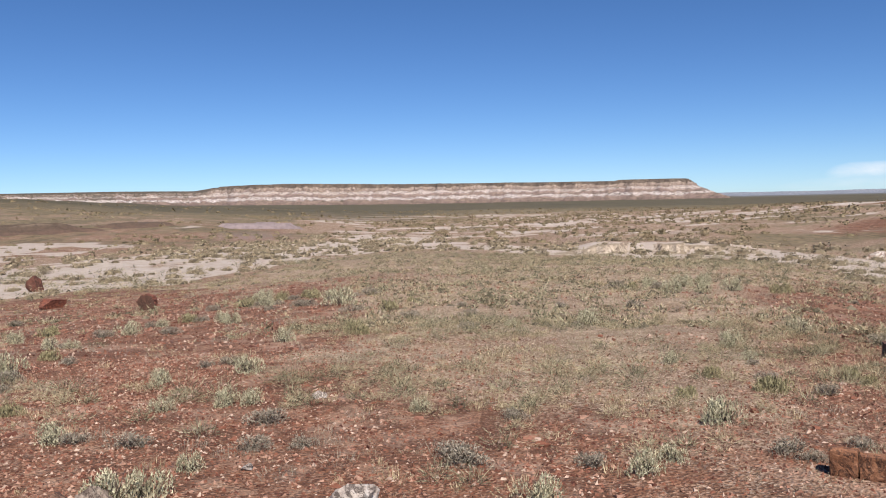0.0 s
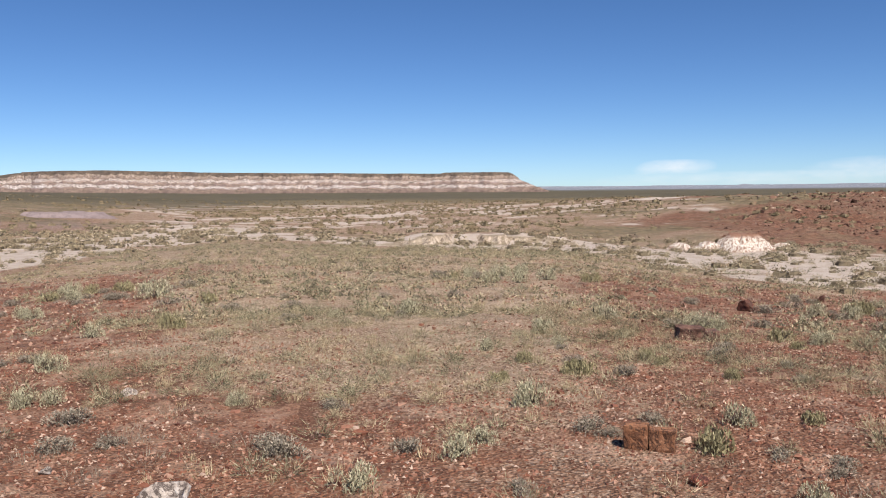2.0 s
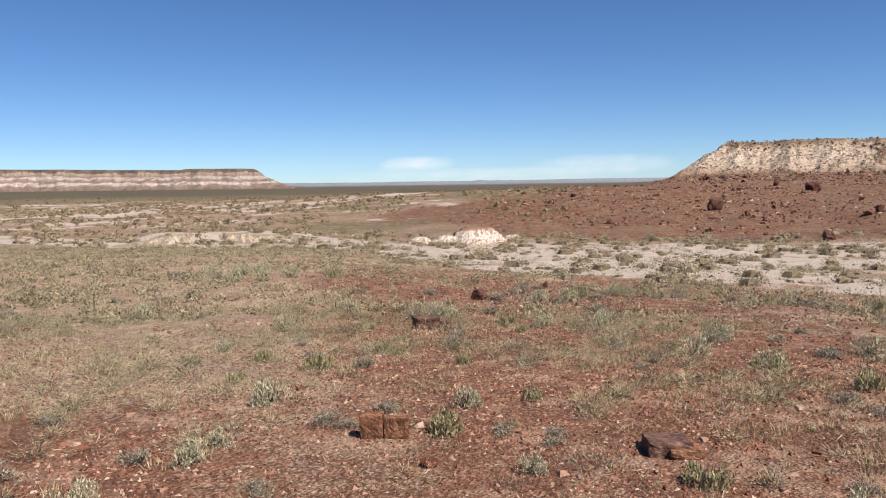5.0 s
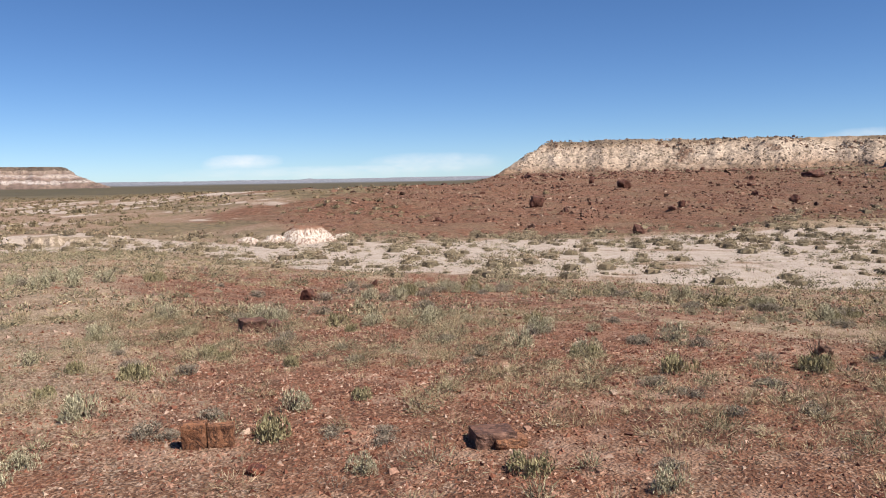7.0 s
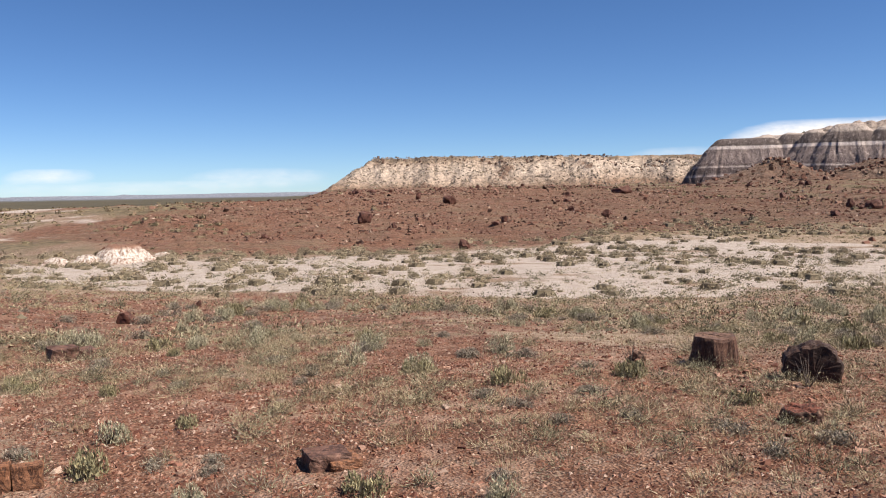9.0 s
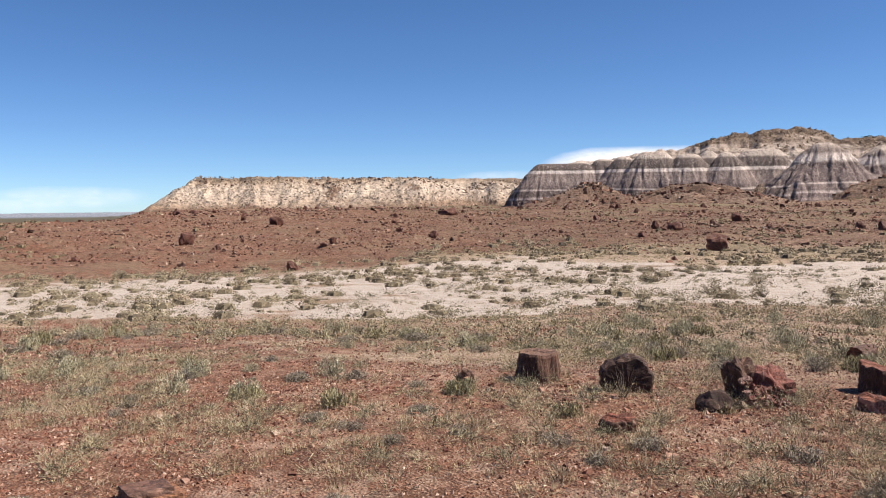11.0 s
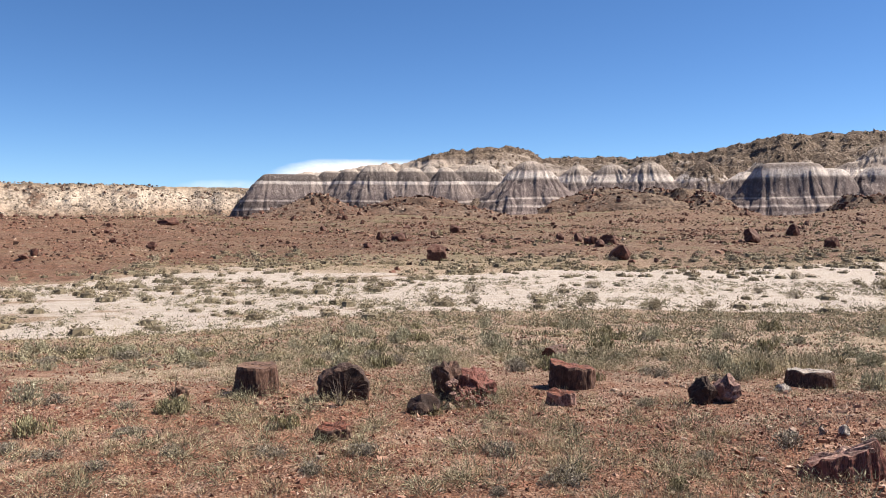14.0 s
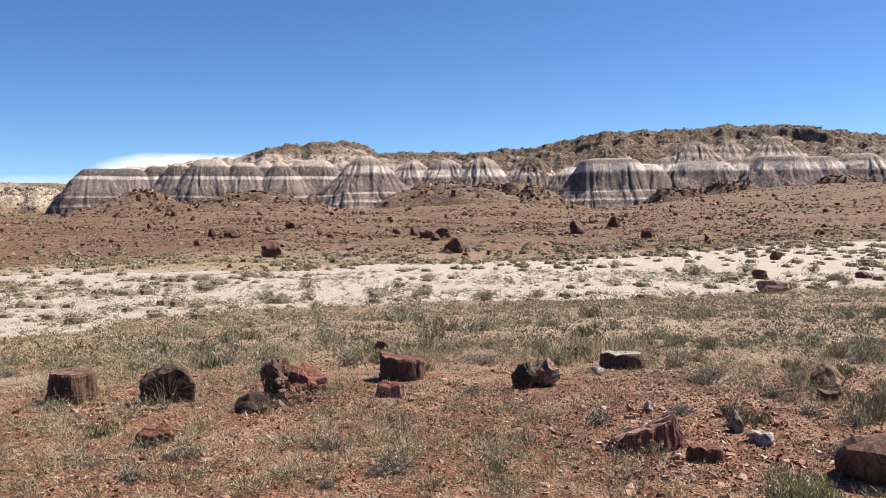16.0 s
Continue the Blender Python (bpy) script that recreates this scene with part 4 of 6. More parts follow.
def grass_share(x, y):
    c = cover(x, y)
    a, r = polar(x, y)
    g = 0.47 + 2.2 * patchy(x, y, 0.8, 301) + 0.8 * patchy(x, y, 4.0, 305) - 0.95 * np.clip(c["red"] - 0.55, 0, 1) - 0.6 * c["sand"]
    return np.clip(g + 0.3 * blob(a, r, -9, 14, 13, 9) - 0.3 * smooth((-19 - a) / 6) * smooth((27 - r) / 4) + 0.35 * smooth((a - 48) / 14) * smooth((r - 8) / 4), 0.02, 1)


def pick(n, r0, r1, share):
    x, y = scatter(n, r0, r1)
    keep = rng.uniform(0, 1, n) < share(x, y)
    return x[keep], y[keep]


x, y = pick(9500, 3.0, 10, grass_share)
triangles("dry_grass", blades(x, y, 16, 0.05, 0.028, 0.0038, 1.7), M_GRASS, "short dry straw and grey-green grass tufts on gravel", "grass")
x, y = pick(13000, 10, 28, grass_share)
triangles("dry_grass", blades(x, y, 10, 0.09, 0.035, 0.011, 2.0), M_GRASS, "short dry straw and grey-green grass tufts on gravel", "grass")


def bunch(x, y, count, wide, tall=0.1):
    """Bunchgrass: many blades that fan out of one crown."""
    n = len(x)
    z = land(x, y)
    size = rng.uniform(0.45, 1.0, (n, 1)) ** 1.4 * 1.6
    w = rng.uniform(0, 2 * np.pi, (n, count))
    foot = np.sqrt(rng.uniform(0, 1, (n, count))) * 0.8 * tall * size
    bx, by = x[:, None] + foot * np.cos(w), y[:, None] + foot * np.sin(w)
    tilt = np.abs(rng.normal(0, 0.8, (n, count))) + 0.15
    ln = tall * size * rng.uniform(0.5, 1.1, (n, count))
    v = w + rng.normal(0, 0.5, (n, count))
    tip = np.stack([bx + ln * np.sin(tilt) * np.cos(v), by + ln * np.sin(tilt) * np.sin(v), z[:, None] + ln * np.cos(tilt)], -1)
    q = v + np.pi / 2 + rng.normal(0, 0.5, (n, count))
    dx, dy = wide * np.cos(q) / 2, wide * np.sin(q) / 2
    zb = np.broadcast_to(z[:, None] - 0.012, bx.shape)
    return np.stack([np.stack([bx - dx, by - dy, zb], -1), np.stack([bx + dx, by + dy, zb], -1), tip], -2).reshape(-1, 3)


CORES = []


def cushion(x, y, radius, tall, count, wide, mean=0.62):
    """Low rounded plants: short leaves that stand out all round a flattened ball."""
    n = len(x)
    z = land(x, y)
    tall = tall * rng.uniform(0.6, 1.3, (n, 1))
    size = radius * (mean + rng.uniform(0, 1, (n, 1)) ** 2.4 * 1.2)
    w, e = rng.uniform(0, 2 * np.pi, (n, count)), rng.uniform(0, 1, (n, count)) ** 0.8
    off = 0.25 * np.sin(3 * w + rng.uniform(0, 6.28, (n, 1))) + 0.2 * np.sin(2 * w + rng.uniform(0, 6.28, (n, 1)))
    flat = np.sqrt(1 - e * e) * (1 + off)
    d = np.stack([flat * np.cos(w), flat * np.sin(w), e * tall], -1)
    mid = np.stack([x, y, z - 0.01], -1)[:, None]
    k = size[..., None] * rng.uniform(0.35, 0.95, (n, count, 1))
    root = mid + d * k
    # low core added for the shade under the leaves
    q = np.linspace(0, 2 * np.pi, 6)[None] + rng.uniform(0, 6.28, (n, 1))
    rim = np.stack([x[:, None] + 0.34 * size * np.cos(q), y[:, None] + 0.34 * size * np.sin(q), np.broadcast_to(z[:, None] - 0.01, q.shape)], -1)
    peak = np.broadcast_to((mid + np.stack([0 * size, 0 * size, 0.25 * size * tall], -1)), (n, 5, 3))
    CORES.append(np.stack([rim[:, :-1], rim[:, 1:], peak], 2).reshape(-1, 3))
    tip = root + (d + rng.normal(0, 0.5, (n, count, 3)) + (0, 0, 0.12)) * radius * rng.uniform(0.10, 0.25, (n, count, 1))
    s = np.cross(d, rng.normal(0, 1, (n, count, 3)))
    s *= wide * radius / (np.linalg.norm(s, axis=-1, keepdims=True) + 1e-6)
    return np.stack([root - s, root + s, tip], -2).reshape(-1, 3)


def bunch_share(x, y):
    c = cover(x, y)
    a, r = polar(x, y)
    g = 0.48 + 2.0 * patchy(x, y, 1.7, 381) + 0.2 * blob(a, r, -4, 17, 13, 10) - 0.32 * smooth((-19 - a) / 6) * smooth((27 - r) / 4) - 1.15 * np.clip(c["red"] - 0.58, 0, 1) - 0.5 * c["sand"]
    return np.clip(g + 0.3 * blob(a, r, -9, 14, 13, 9) + 0.15 * smooth((a - 22) / 15) + 0.22 * smooth((a - 52) / 14) * smooth((r - 8) / 4) + (0.14 + 0.14 * smooth((a - 28) / 12) * smooth((86 - a) / 6)) * smooth((11 - r) / 3), 0.04, 1)


def clumps(x, y, radius, tall, leaves, leaf, m=6):
    """Small rounded bushes: leaves turned every way over a dome, and a filler heart, dark for inner shade in the wash.
    """
    n = len(x)
    z = land(x, y)
    size = rng.uniform(0.35, 1.0, n) ** 1.5 * 1.45 * radius
    w = np.linspace(0, 2 * np.pi, m, endpoint=False)[None] + rng.uniform(0, 6.28, (n, 1))
    k = 0.75 * rng.uniform(0.8, 1.15, (n, m)) * size[:, None]
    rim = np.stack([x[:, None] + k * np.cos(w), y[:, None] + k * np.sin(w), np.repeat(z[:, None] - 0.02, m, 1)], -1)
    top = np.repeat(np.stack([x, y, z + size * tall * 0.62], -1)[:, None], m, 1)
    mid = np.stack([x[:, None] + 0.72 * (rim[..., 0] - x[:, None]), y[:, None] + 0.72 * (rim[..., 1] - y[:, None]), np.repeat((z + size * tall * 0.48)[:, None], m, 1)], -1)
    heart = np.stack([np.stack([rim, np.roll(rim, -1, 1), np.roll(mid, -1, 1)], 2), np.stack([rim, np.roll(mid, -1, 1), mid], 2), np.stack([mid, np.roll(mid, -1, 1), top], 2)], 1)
    w, e = rng.uniform(0, 2 * np.pi, (n, leaves)), rng.uniform(0.02, 1, (n, leaves))
    lobe = 1 + 0.22 * np.sin(2 * w + rng.uniform(0, 6.28, (n, 1))) + 0.16 * np.sin(5 * w + rng.uniform(0, 6.28, (n, 1)))
    k = size[:, None] * rng.uniform(0.74, 1.0, (n, leaves)) * lobe
    c = np.stack([x[:, None] + k * np.cos(w) * np.sqrt(1 - e * e), y[:, None] + k * np.sin(w) * np.sqrt(1 - e * e), z[:, None] + k * tall * e], -1)
    d = rng.normal(0, 1, (n, leaves, 2, 3))
    d /= np.linalg.norm(d, axis=-1, keepdims=True)
    d = d * (leaf * size)[:, None, None, None] * rng.uniform(0.6, 1.4, (n, leaves, 1, 1))
    out = np.stack([c + d[:, :, 0], c + d[:, :, 1], c - 0.6 * (d[:, :, 0] + d[:, :, 1])], 2)
    return heart.reshape(-1, 3), out.reshape(-1, 3)


x, y = pick(3600, 3.3, 12, bunch_share)
triangles("bunchgrass", bunch(x, y, 56, 0.0038, 0.065), M_STRAW, "straw-coloured bunchgrass tufts on the gravel", "grass")
x, y = pick(2900, 3.3, 12, bunch_share)
half = len(x) // 2
triangles("cushion_plants", cushion(x[:half], y[:half], 0.19, 0.8, 200, 0.013), M_GREYGREEN, "low rounded grey-green plants on the gravel", "plants")
triangles("cushion_plants", cushion(x[half:], y[half:], 0.18, 0.75, 190, 0.013), M_CUSHION, "low rounded olive and straw plants on the gravel", "plants")
x, y = pick(5000, 12, 32, bunch_share)
triangles("bunchgrass", bunch(x, y, 22, 0.011, 0.08), M_STRAW, "straw-coloured bunchgrass tufts on the gravel", "grass")


x, y = pick(17500, 11, 38, bunch_share)
half = len(x) // 2
triangles("cushion_plants", cushion(x[:half], y[:half], 0.20, 0.85, 34, 0.055), M_GREYGREEN, "low rounded grey-green plants on the gravel", "plants")
triangles("cushion_plants", cushion(x[half:], y[half:], 0.18, 0.8, 34, 0.055), M_CUSHION, "low rounded olive and straw plants on the gravel", "plants")





def tall_share(x, y):
    a, r = polar(x, y)
    a1 = np.interp(a, BEARING, WASH_IN)
    return np.clip(0.9 * smooth((r - a1 + 11) / 6) * smooth((a1 + 0.5 - r) / 2) * (0.55 + 1.3 * patchy(x, y, 3, 311)), 0, 1)


x, y = pick(11000, 10, 44, tall_share)
triangles("tall_grass", cushion(x, y, 0.16, 0.65, 34, 0.06), M_GREEN, "taller olive grass on the slope above the wash", "grass")


def bank_share(x, y):
    a, r = polar(x, y)
    a2 = np.interp(a, BEARING, WASH_OUT)
    return np.clip(smooth((a - 40) / 12) * smooth((r - a2 + 4) / 4) * smooth((a2 + 16 - r) / 14) * (0.45 + 1.6 * patchy(x, y, 5, 313)), 0, 1)


x, y = pick(19000, 34, 90, bank_share)
triangles("tall_grass", cushion(x, y, 0.26, 0.5, 20, 0.09), M_GREEN, "yellowish dry grass along the far edge of the wash", "grass")


def mat_share(x, y):
    a, r = polar(x, y)
    return np.clip(0.06 + 1.3 * patchy(x, y, 1.6, 321) - 0.4 * cover(x, y)["sand"], 0, 1)


x, y = pick(5200, 3.2, 24, mat_share)
triangles("low_grey_shrubs", blades(x, y, 70, 0.12, 0.06, 0.004, 1.1), M_MAT, "low matted grey desert shrubs among the gravel", "shrubs")


def wash_share(x, y):
    a, r = polar(x, y)
    a1, a2 = np.interp(a, BEARING, WASH_IN), np.interp(a, BEARING, WASH_OUT)
    band = smooth((r - a1 + 2) / 3) * smooth((a2 + 6 + 9 * smooth((a - 42) / 10) - r) / 6)
    bare = np.clip(1 - 1.35 * blob(a, (r - a1) / (a2 - a1), 84, 0.36, 26, 0.3), 0.1, 1)
    return np.clip(band * bare * (0.6 + 1.5 * patchy(x, y, 4, 331)), 0, 1)


x, y = pick(17500, 19, 92, wash_share)
a, r = polar(x, y)
hearts = []
for keep, leaves, leaf, spread in ((r < 38, 130, 0.085, 0.30), (r >= 38, 42, 0.15, 0.34)):
    px, py = x[keep], y[keep]
    half = len(px) // 2
    for k, (mat, label) in enumerate(((M_TANBUSH, "scattered tan shrubs in the pale sandy wash"), (M_WASHBUSH, "scattered brown-green shrubs in the pale sandy wash"))):
        chosen = slice(0, half) if k == 0 else slice(half, None)
        heart, crown_leaves = clumps(px[chosen], py[chosen], spread, 0.66, leaves, leaf, 6)
        triangles("wash_shrubs", crown_leaves, mat, label, "shrubs")
        hearts.append(heart)
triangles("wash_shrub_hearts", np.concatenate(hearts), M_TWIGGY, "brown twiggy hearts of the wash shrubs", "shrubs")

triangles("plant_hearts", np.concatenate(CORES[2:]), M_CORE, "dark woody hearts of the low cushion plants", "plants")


def plain_share(x, y):
    a, r = polar(x, y)
    a2 = np.interp(a, BEARING, WASH_OUT)
    c = cover(x, y)
    return np.clip(smooth((r - a2) / 5) * (0.6 + 1.6 * patchy(x, y, 9, 341) + 0.25 * smooth((15 - a) / 12) - 0.5 * c["mauve"] - 0.9 * np.clip(c["red"] - 0.62, 0, 1) - 0.5 * smooth((a - 14) / 12) * smooth((330 - r) / 80) - 0.7 * smooth((-16 - a) / 6) * smooth((r - 62) / 10)), 0, 1)


x, y = pick(20000, 34, 150, plain_share)
a, r = polar(x, y)
for keep, leaves, leaf in ((r < 66, 26, 0.2), (r >= 66, 8, 0.36)):
    px, py = x[keep], y[keep]
    half = len(px) // 3
    triangles("plain_shrubs", np.concatenate(clumps(px[:half], py[:half], 0.28, 0.7, leaves, leaf, 4)), M_PLAINTAN, "countless olive and brown shrubs on the far plain", "shrubs")
    triangles("plain_shrubs", np.concatenate(clumps(px[half:], py[half:], 0.30, 0.7, leaves, leaf, 4)), M_PLAIN, "countless olive and brown shrubs on the far plain", "shrubs")
x, y = pick(8000, 150, 420, plain_share)
triangles("plain_shrubs", np.concatenate(clumps(x, y, 0.5, 0.8, 5, 0.5, 4)), M_PLAIN, "countless olive and brown shrubs on the far plain", "shrubs")



def foliage_mesh(name, mat, leaves, leaf, tall, upright, seed):
    """Leaves of a shrub one metre across: slim triangles on a lumpy dome."""
    g = np.random.default_rng(seed)
    lumps = g.uniform(-0.34, 0.34, (7, 2))
    k = g.integers(0, 7, leaves)
    w, e = g.uniform(0, 2 * np.pi, leaves), g.uniform(0.05, 1, leaves)
    rad = np.sqrt(1 - e * e) * 0.24 * g.uniform(0.6, 1.1, leaves)
    top = (1 - 0.8 * np.hypot(lumps[k, 0], lumps[k, 1])) * tall
    c = np.stack([lumps[k, 0] + rad * np.cos(w), lumps[k, 1] + rad * np.sin(w), e * top * g.uniform(0.75, 1.1, leaves)], -1)
    d = np.stack([np.cos(w) * (1 - upright), np.sin(w) * (1 - upright), np.full(leaves, upright)], -1) + g.normal(0, 0.25, (leaves, 3))
    d /= np.linalg.norm(d, axis=1, keepdims=True)
    s = np.cross(d, g.normal(0, 1, (leaves, 3)))
    s /= np.linalg.norm(s, axis=1, keepdims=True)
    ln = leaf * g.uniform(0.6, 1.3, (leaves, 1))
    pts = np.stack([c - d * ln / 2 - s * ln * 0.17, c - d * ln / 2 + s * ln * 0.17, c + d * ln / 2], 1)
    return mesh_of(name, pts.reshape(-1, 3), np.arange(leaves * 3).reshape(-1, 3), mat)


def twigs_mesh(name, tall, seed):
    """Thin branches that spring from one root."""
    g = np.random.default_rng(seed)
    v = [np.array((0.03 * math.cos(q * 2.094), 0.03 * math.sin(q * 2.094), -0.05)) for q in range(3)]
    f = []
    for k in range(14):
        w, out = g.uniform(0, 6.28), g.uniform(0.1, 0.5)
        tip = np.array((out * math.cos(w), out * math.sin(w), tall * g.uniform(0.5, 1.0)))
        mid = tip * np.array((0.55, 0.55, 0.4))
        b = len(v)
        for p, rad in ((mid, 0.011), (tip, 0.004)):
            for q in range(3):
                v.append(p + rad * np.array((math.cos(q * 2.094), math.sin(q * 2.094), 0)))
        for q in range(3):
            n = (q + 1) % 3
            f += [(q, n, b + n, b + q), (b + q, b + n, b + 3 + n, b + 3 + q)]
    return mesh_of(name, v, f, M_TWIG)


SHRUB_KINDS = {
    "sagebrush": (M_SAGE, 1000, 0.082, 0.70, 0.75, "pale grey-green sagebrush clump on red gravel"),
    "low_shrub": (M_MAT, 850, 0.065, 0.34, 0.5, "low twiggy grey desert shrub on gravel"),
    "green_shrub": (M_BUSH, 640, 0.11, 0.52, 0.85, "upright green desert shrub among stones"),
    "rabbitbrush": (M_RABBIT, 2600, 0.05, 0.5, 0.9, "dense pale-green rabbitbrush beside brown slab"),
    "wash_shrub": (M_TANBUSH, 900, 0.07, 0.56, 0.4, "rounded brown-green shrub on pale sand"),
}
SHRUB_MESHES = {k: [(foliage_mesh("foliage", v[0], *v[1:5], 900 + 10 * i + j), twigs_mesh("twig_frame", v[3] * 0.8, 950 + 10 * i + j)) for j in range(5)] for i, (k, v) in enumerate(SHRUB_KINDS.items())}


def shrub(kind, a, r, width, pick_from=[0]):
    pick_from[0] += 1
    leaves, stems = SHRUB_MESHES[kind][pick_from[0] % 5]
    x, y = at(a, r)
    ob = new(kind)
    ob.empty_display_size = 0.1
    turn = (pick_from[0] * 77) % 360
    ob.matrix_basis = pose(x, y, float(land(x, y)), 0, 0, turn) @ Matrix.Scale(width, 4)
    for name, me in (("foliage", leaves), ("twig_frame", stems)):
        new(name, me).parent = ob
    return tagged(ob, SHRUB_KINDS[kind][5], "shrub", "shrubs on the gravel" if r < 22 else "shrubs in the wash")


for spot in (
    ("sagebrush", -29.1, 8.33, 0.29), ("sagebrush", -34.7, 8.25, 0.25), ("sagebrush", -34.8, 6.94, 0.20), ("sagebrush", -33.2, 5.29, 0.19),
    ("low_shrub", -25.9, 5.57, 0.22), ("sagebrush", -36.2, 4.93, 0.27), ("sagebrush", -41.4, 6.33, 0.24), ("low_shrub", -40.3, 6.25, 0.24),
    ("sagebrush", -17.8, 6.35, 0.18), ("sagebrush", -10.3, 4.45, 0.24), ("sagebrush", -29.8, 13.55, 0.30), ("low_shrub", -20.5, 16.43, 0.51),
    ("green_shrub", -21.7, 10.75, 0.38), ("sagebrush", 3.1, 9.61, 0.31), ("green_shrub", 2.0, 7.86, 0.23), ("green_shrub", 5.4, 7.27, 0.26),
    ("low_shrub", -36.9, 5.97, 0.30), ("low_shrub", -28.3, 6.24, 0.36), ("sagebrush", -30.7, 6.95, 0.25), ("low_shrub", -14.9, 5.10, 0.36),
    ("low_shrub", -31.9, 8.88, 0.22), ("sagebrush", -22.6, 14.62, 0.55), ("sagebrush", -26.5, 10.45, 0.30), ("green_shrub", -40.9, 14.41, 0.36),
    ("low_shrub", -43.2, 9.13, 0.34), ("sagebrush", -29.1, 6.91, 0.22),
):
    shrub(*spot)
for spot in (
    ("low_shrub", 15.1, 8.95, 0.33), ("sagebrush", 4.3, 8.78, 0.17), ("sagebrush", 15.6, 5.81, 0.25), ("green_shrub", 11.2, 7.88, 0.18),
    ("green_shrub", 15.6, 7.25, 0.20), ("low_shrub", 28.6, 7.52, 0.24), ("low_shrub", 32.7, 9.08, 0.32), ("low_shrub", 26.2, 8.33, 0.23),
    ("sagebrush", 21.2, 10.14, 0.23), ("low_shrub", 8.8, 7.22, 0.28), ("green_shrub", 5.7, 7.26, 0.28), ("green_shrub", 20.3, 6.00, 0.19),
    ("low_shrub", 18.2, 5.17, 0.20), ("green_shrub", 14.2, 5.22, 0.31), ("low_shrub", -6.4, 5.00, 0.26), ("low_shrub", -15.8, 5.19, 0.34),
    ("low_shrub", 7.5, 5.35, 0.21), ("low_shrub", 1.1, 4.33, 0.20), ("low_shrub", 21.9, 5.12, 0.20),
):
    shrub(*spot)
for spot in (
    ("sagebrush", 32.6, 8.95, 0.20), ("sagebrush", 36.2, 9.19, 0.17), ("green_shrub", 35.9, 7.59, 0.27), ("green_shrub", 41.9, 6.99, 0.31),
    ("sagebrush", 20.9, 9.97, 0.23), ("low_shrub", 14.9, 8.59, 0.27), ("low_shrub", 26.0, 8.27, 0.23), ("low_shrub", 28.5, 7.82, 0.20),
    ("low_shrub", 47.5, 6.63, 0.21), ("low_shrub", 43.2, 8.35, 0.32), ("green_shrub", 50.5, 7.34, 0.28), ("low_shrub", 21.9, 4.96, 0.19),
    ("sagebrush", 20.4, 4.52, 0.18), ("green_shrub", 32.2, 4.49, 0.27), ("low_shrub", 41.7, 4.62, 0.18), ("low_shrub", 50.2, 6.03, 0.23),
    ("low_shrub", 6.1, 5.48, 0.28), ("low_shrub", 10.1, 5.73, 0.22),
):
    shrub(*spot)
for spot in (
    ("green_shrub", 57.5, 6.55, 0.25), ("sagebrush", 35.9, 7.71, 0.30), ("sagebrush", 32.6, 9.14, 0.30), ("sagebrush", 64.9, 13.64, 0.34),
    ("low_shrub", 62.8, 5.65, 0.28), ("low_shrub", 59.5, 5.27, 0.18), ("low_shrub", 77.1, 5.18, 0.28), ("green_shrub", 67.5, 6.95, 0.19),
    ("green_shrub", 79.2, 12.71, 0.48), ("low_shrub", 47.4, 6.66, 0.20), ("low_shrub", 56.8, 5.76, 0.26), ("low_shrub", 65.1, 10.63, 0.33),
    ("low_shrub", 73.2, 9.63, 0.36), ("low_shrub", 47.2, 7.72, 0.20), ("low_shrub", 40.3, 6.51, 0.25), ("low_shrub", 42.8, 6.26, 0.24),
    ("green_shrub", 50.2, 7.29, 0.28), ("low_shrub", 45.4, 5.78, 0.22),
):
    shrub(*spot)
for spot in (
    ("rabbitbrush", 103.8, 4.94, 0.53), ("green_shrub", 107.8, 7.26, 0.46), ("low_shrub", 77.0, 5.07, 0.28), ("low_shrub", 59.4, 5.35, 0.21),
    ("low_shrub", 72.4, 4.81, 0.17), ("low_shrub", 91.0, 6.50, 0.35), ("low_shrub", 65.0, 10.45, 0.27), ("low_shrub", 96.1, 6.88, 0.26),
    ("green_shrub", 84.5, 5.16, 0.16), ("low_shrub", 86.1, 5.93, 0.19), ("low_shrub", 73.3, 10.05, 0.38), ("low_shrub", 99.7, 6.96, 0.27),
    ("green_shrub", 101.1, 6.73, 0.22),
):
    shrub(*spot)
for spot in (
    ("wash_shrub", 95.9, 35.50, 1.11), ("wash_shrub", 90.8, 39.63, 0.79), ("wash_shrub", 91.0, 30.35, 0.68), ("wash_shrub", 103.1, 38.78, 0.73),
    ("wash_shrub", 70.2, 26.32, 0.66), ("wash_shrub", 74.2, 27.86, 0.56), ("wash_shrub", 77.4, 25.92, 0.49), ("wash_shrub", 78.3, 32.33, 0.65),
    ("wash_shrub", 82.2, 25.97, 0.52), ("wash_shrub", 85.9, 26.57, 0.63), ("wash_shrub", 88.7, 31.88, 0.56), ("wash_shrub", 99.2, 38.00, 0.86),
    ("wash_shrub", 104.9, 34.45, 0.73), ("wash_shrub", 70.4, 23.61, 0.39), ("wash_shrub", 63.5, 30.12, 0.57), ("wash_shrub", 97.9, 32.99, 0.83),
    ("green_shrub", 89.5, 18.10, 0.52),
):
    shrub(*spot)


# petrified wood that stands free of the smaller shrubs
OPEN_SPOTS = ((10.0, 5.12), (13.3, 9.65), (29.8, 5.0), (55.5, 8.2), (61.5, 7.7), (69.5, 7.7), (77.1, 8.5), (86.4, 8.0), (92.1, 9.5), (94.1, 5.8), (98.2, 5.7), (100.5, 6.3), (109.3, 5.6))


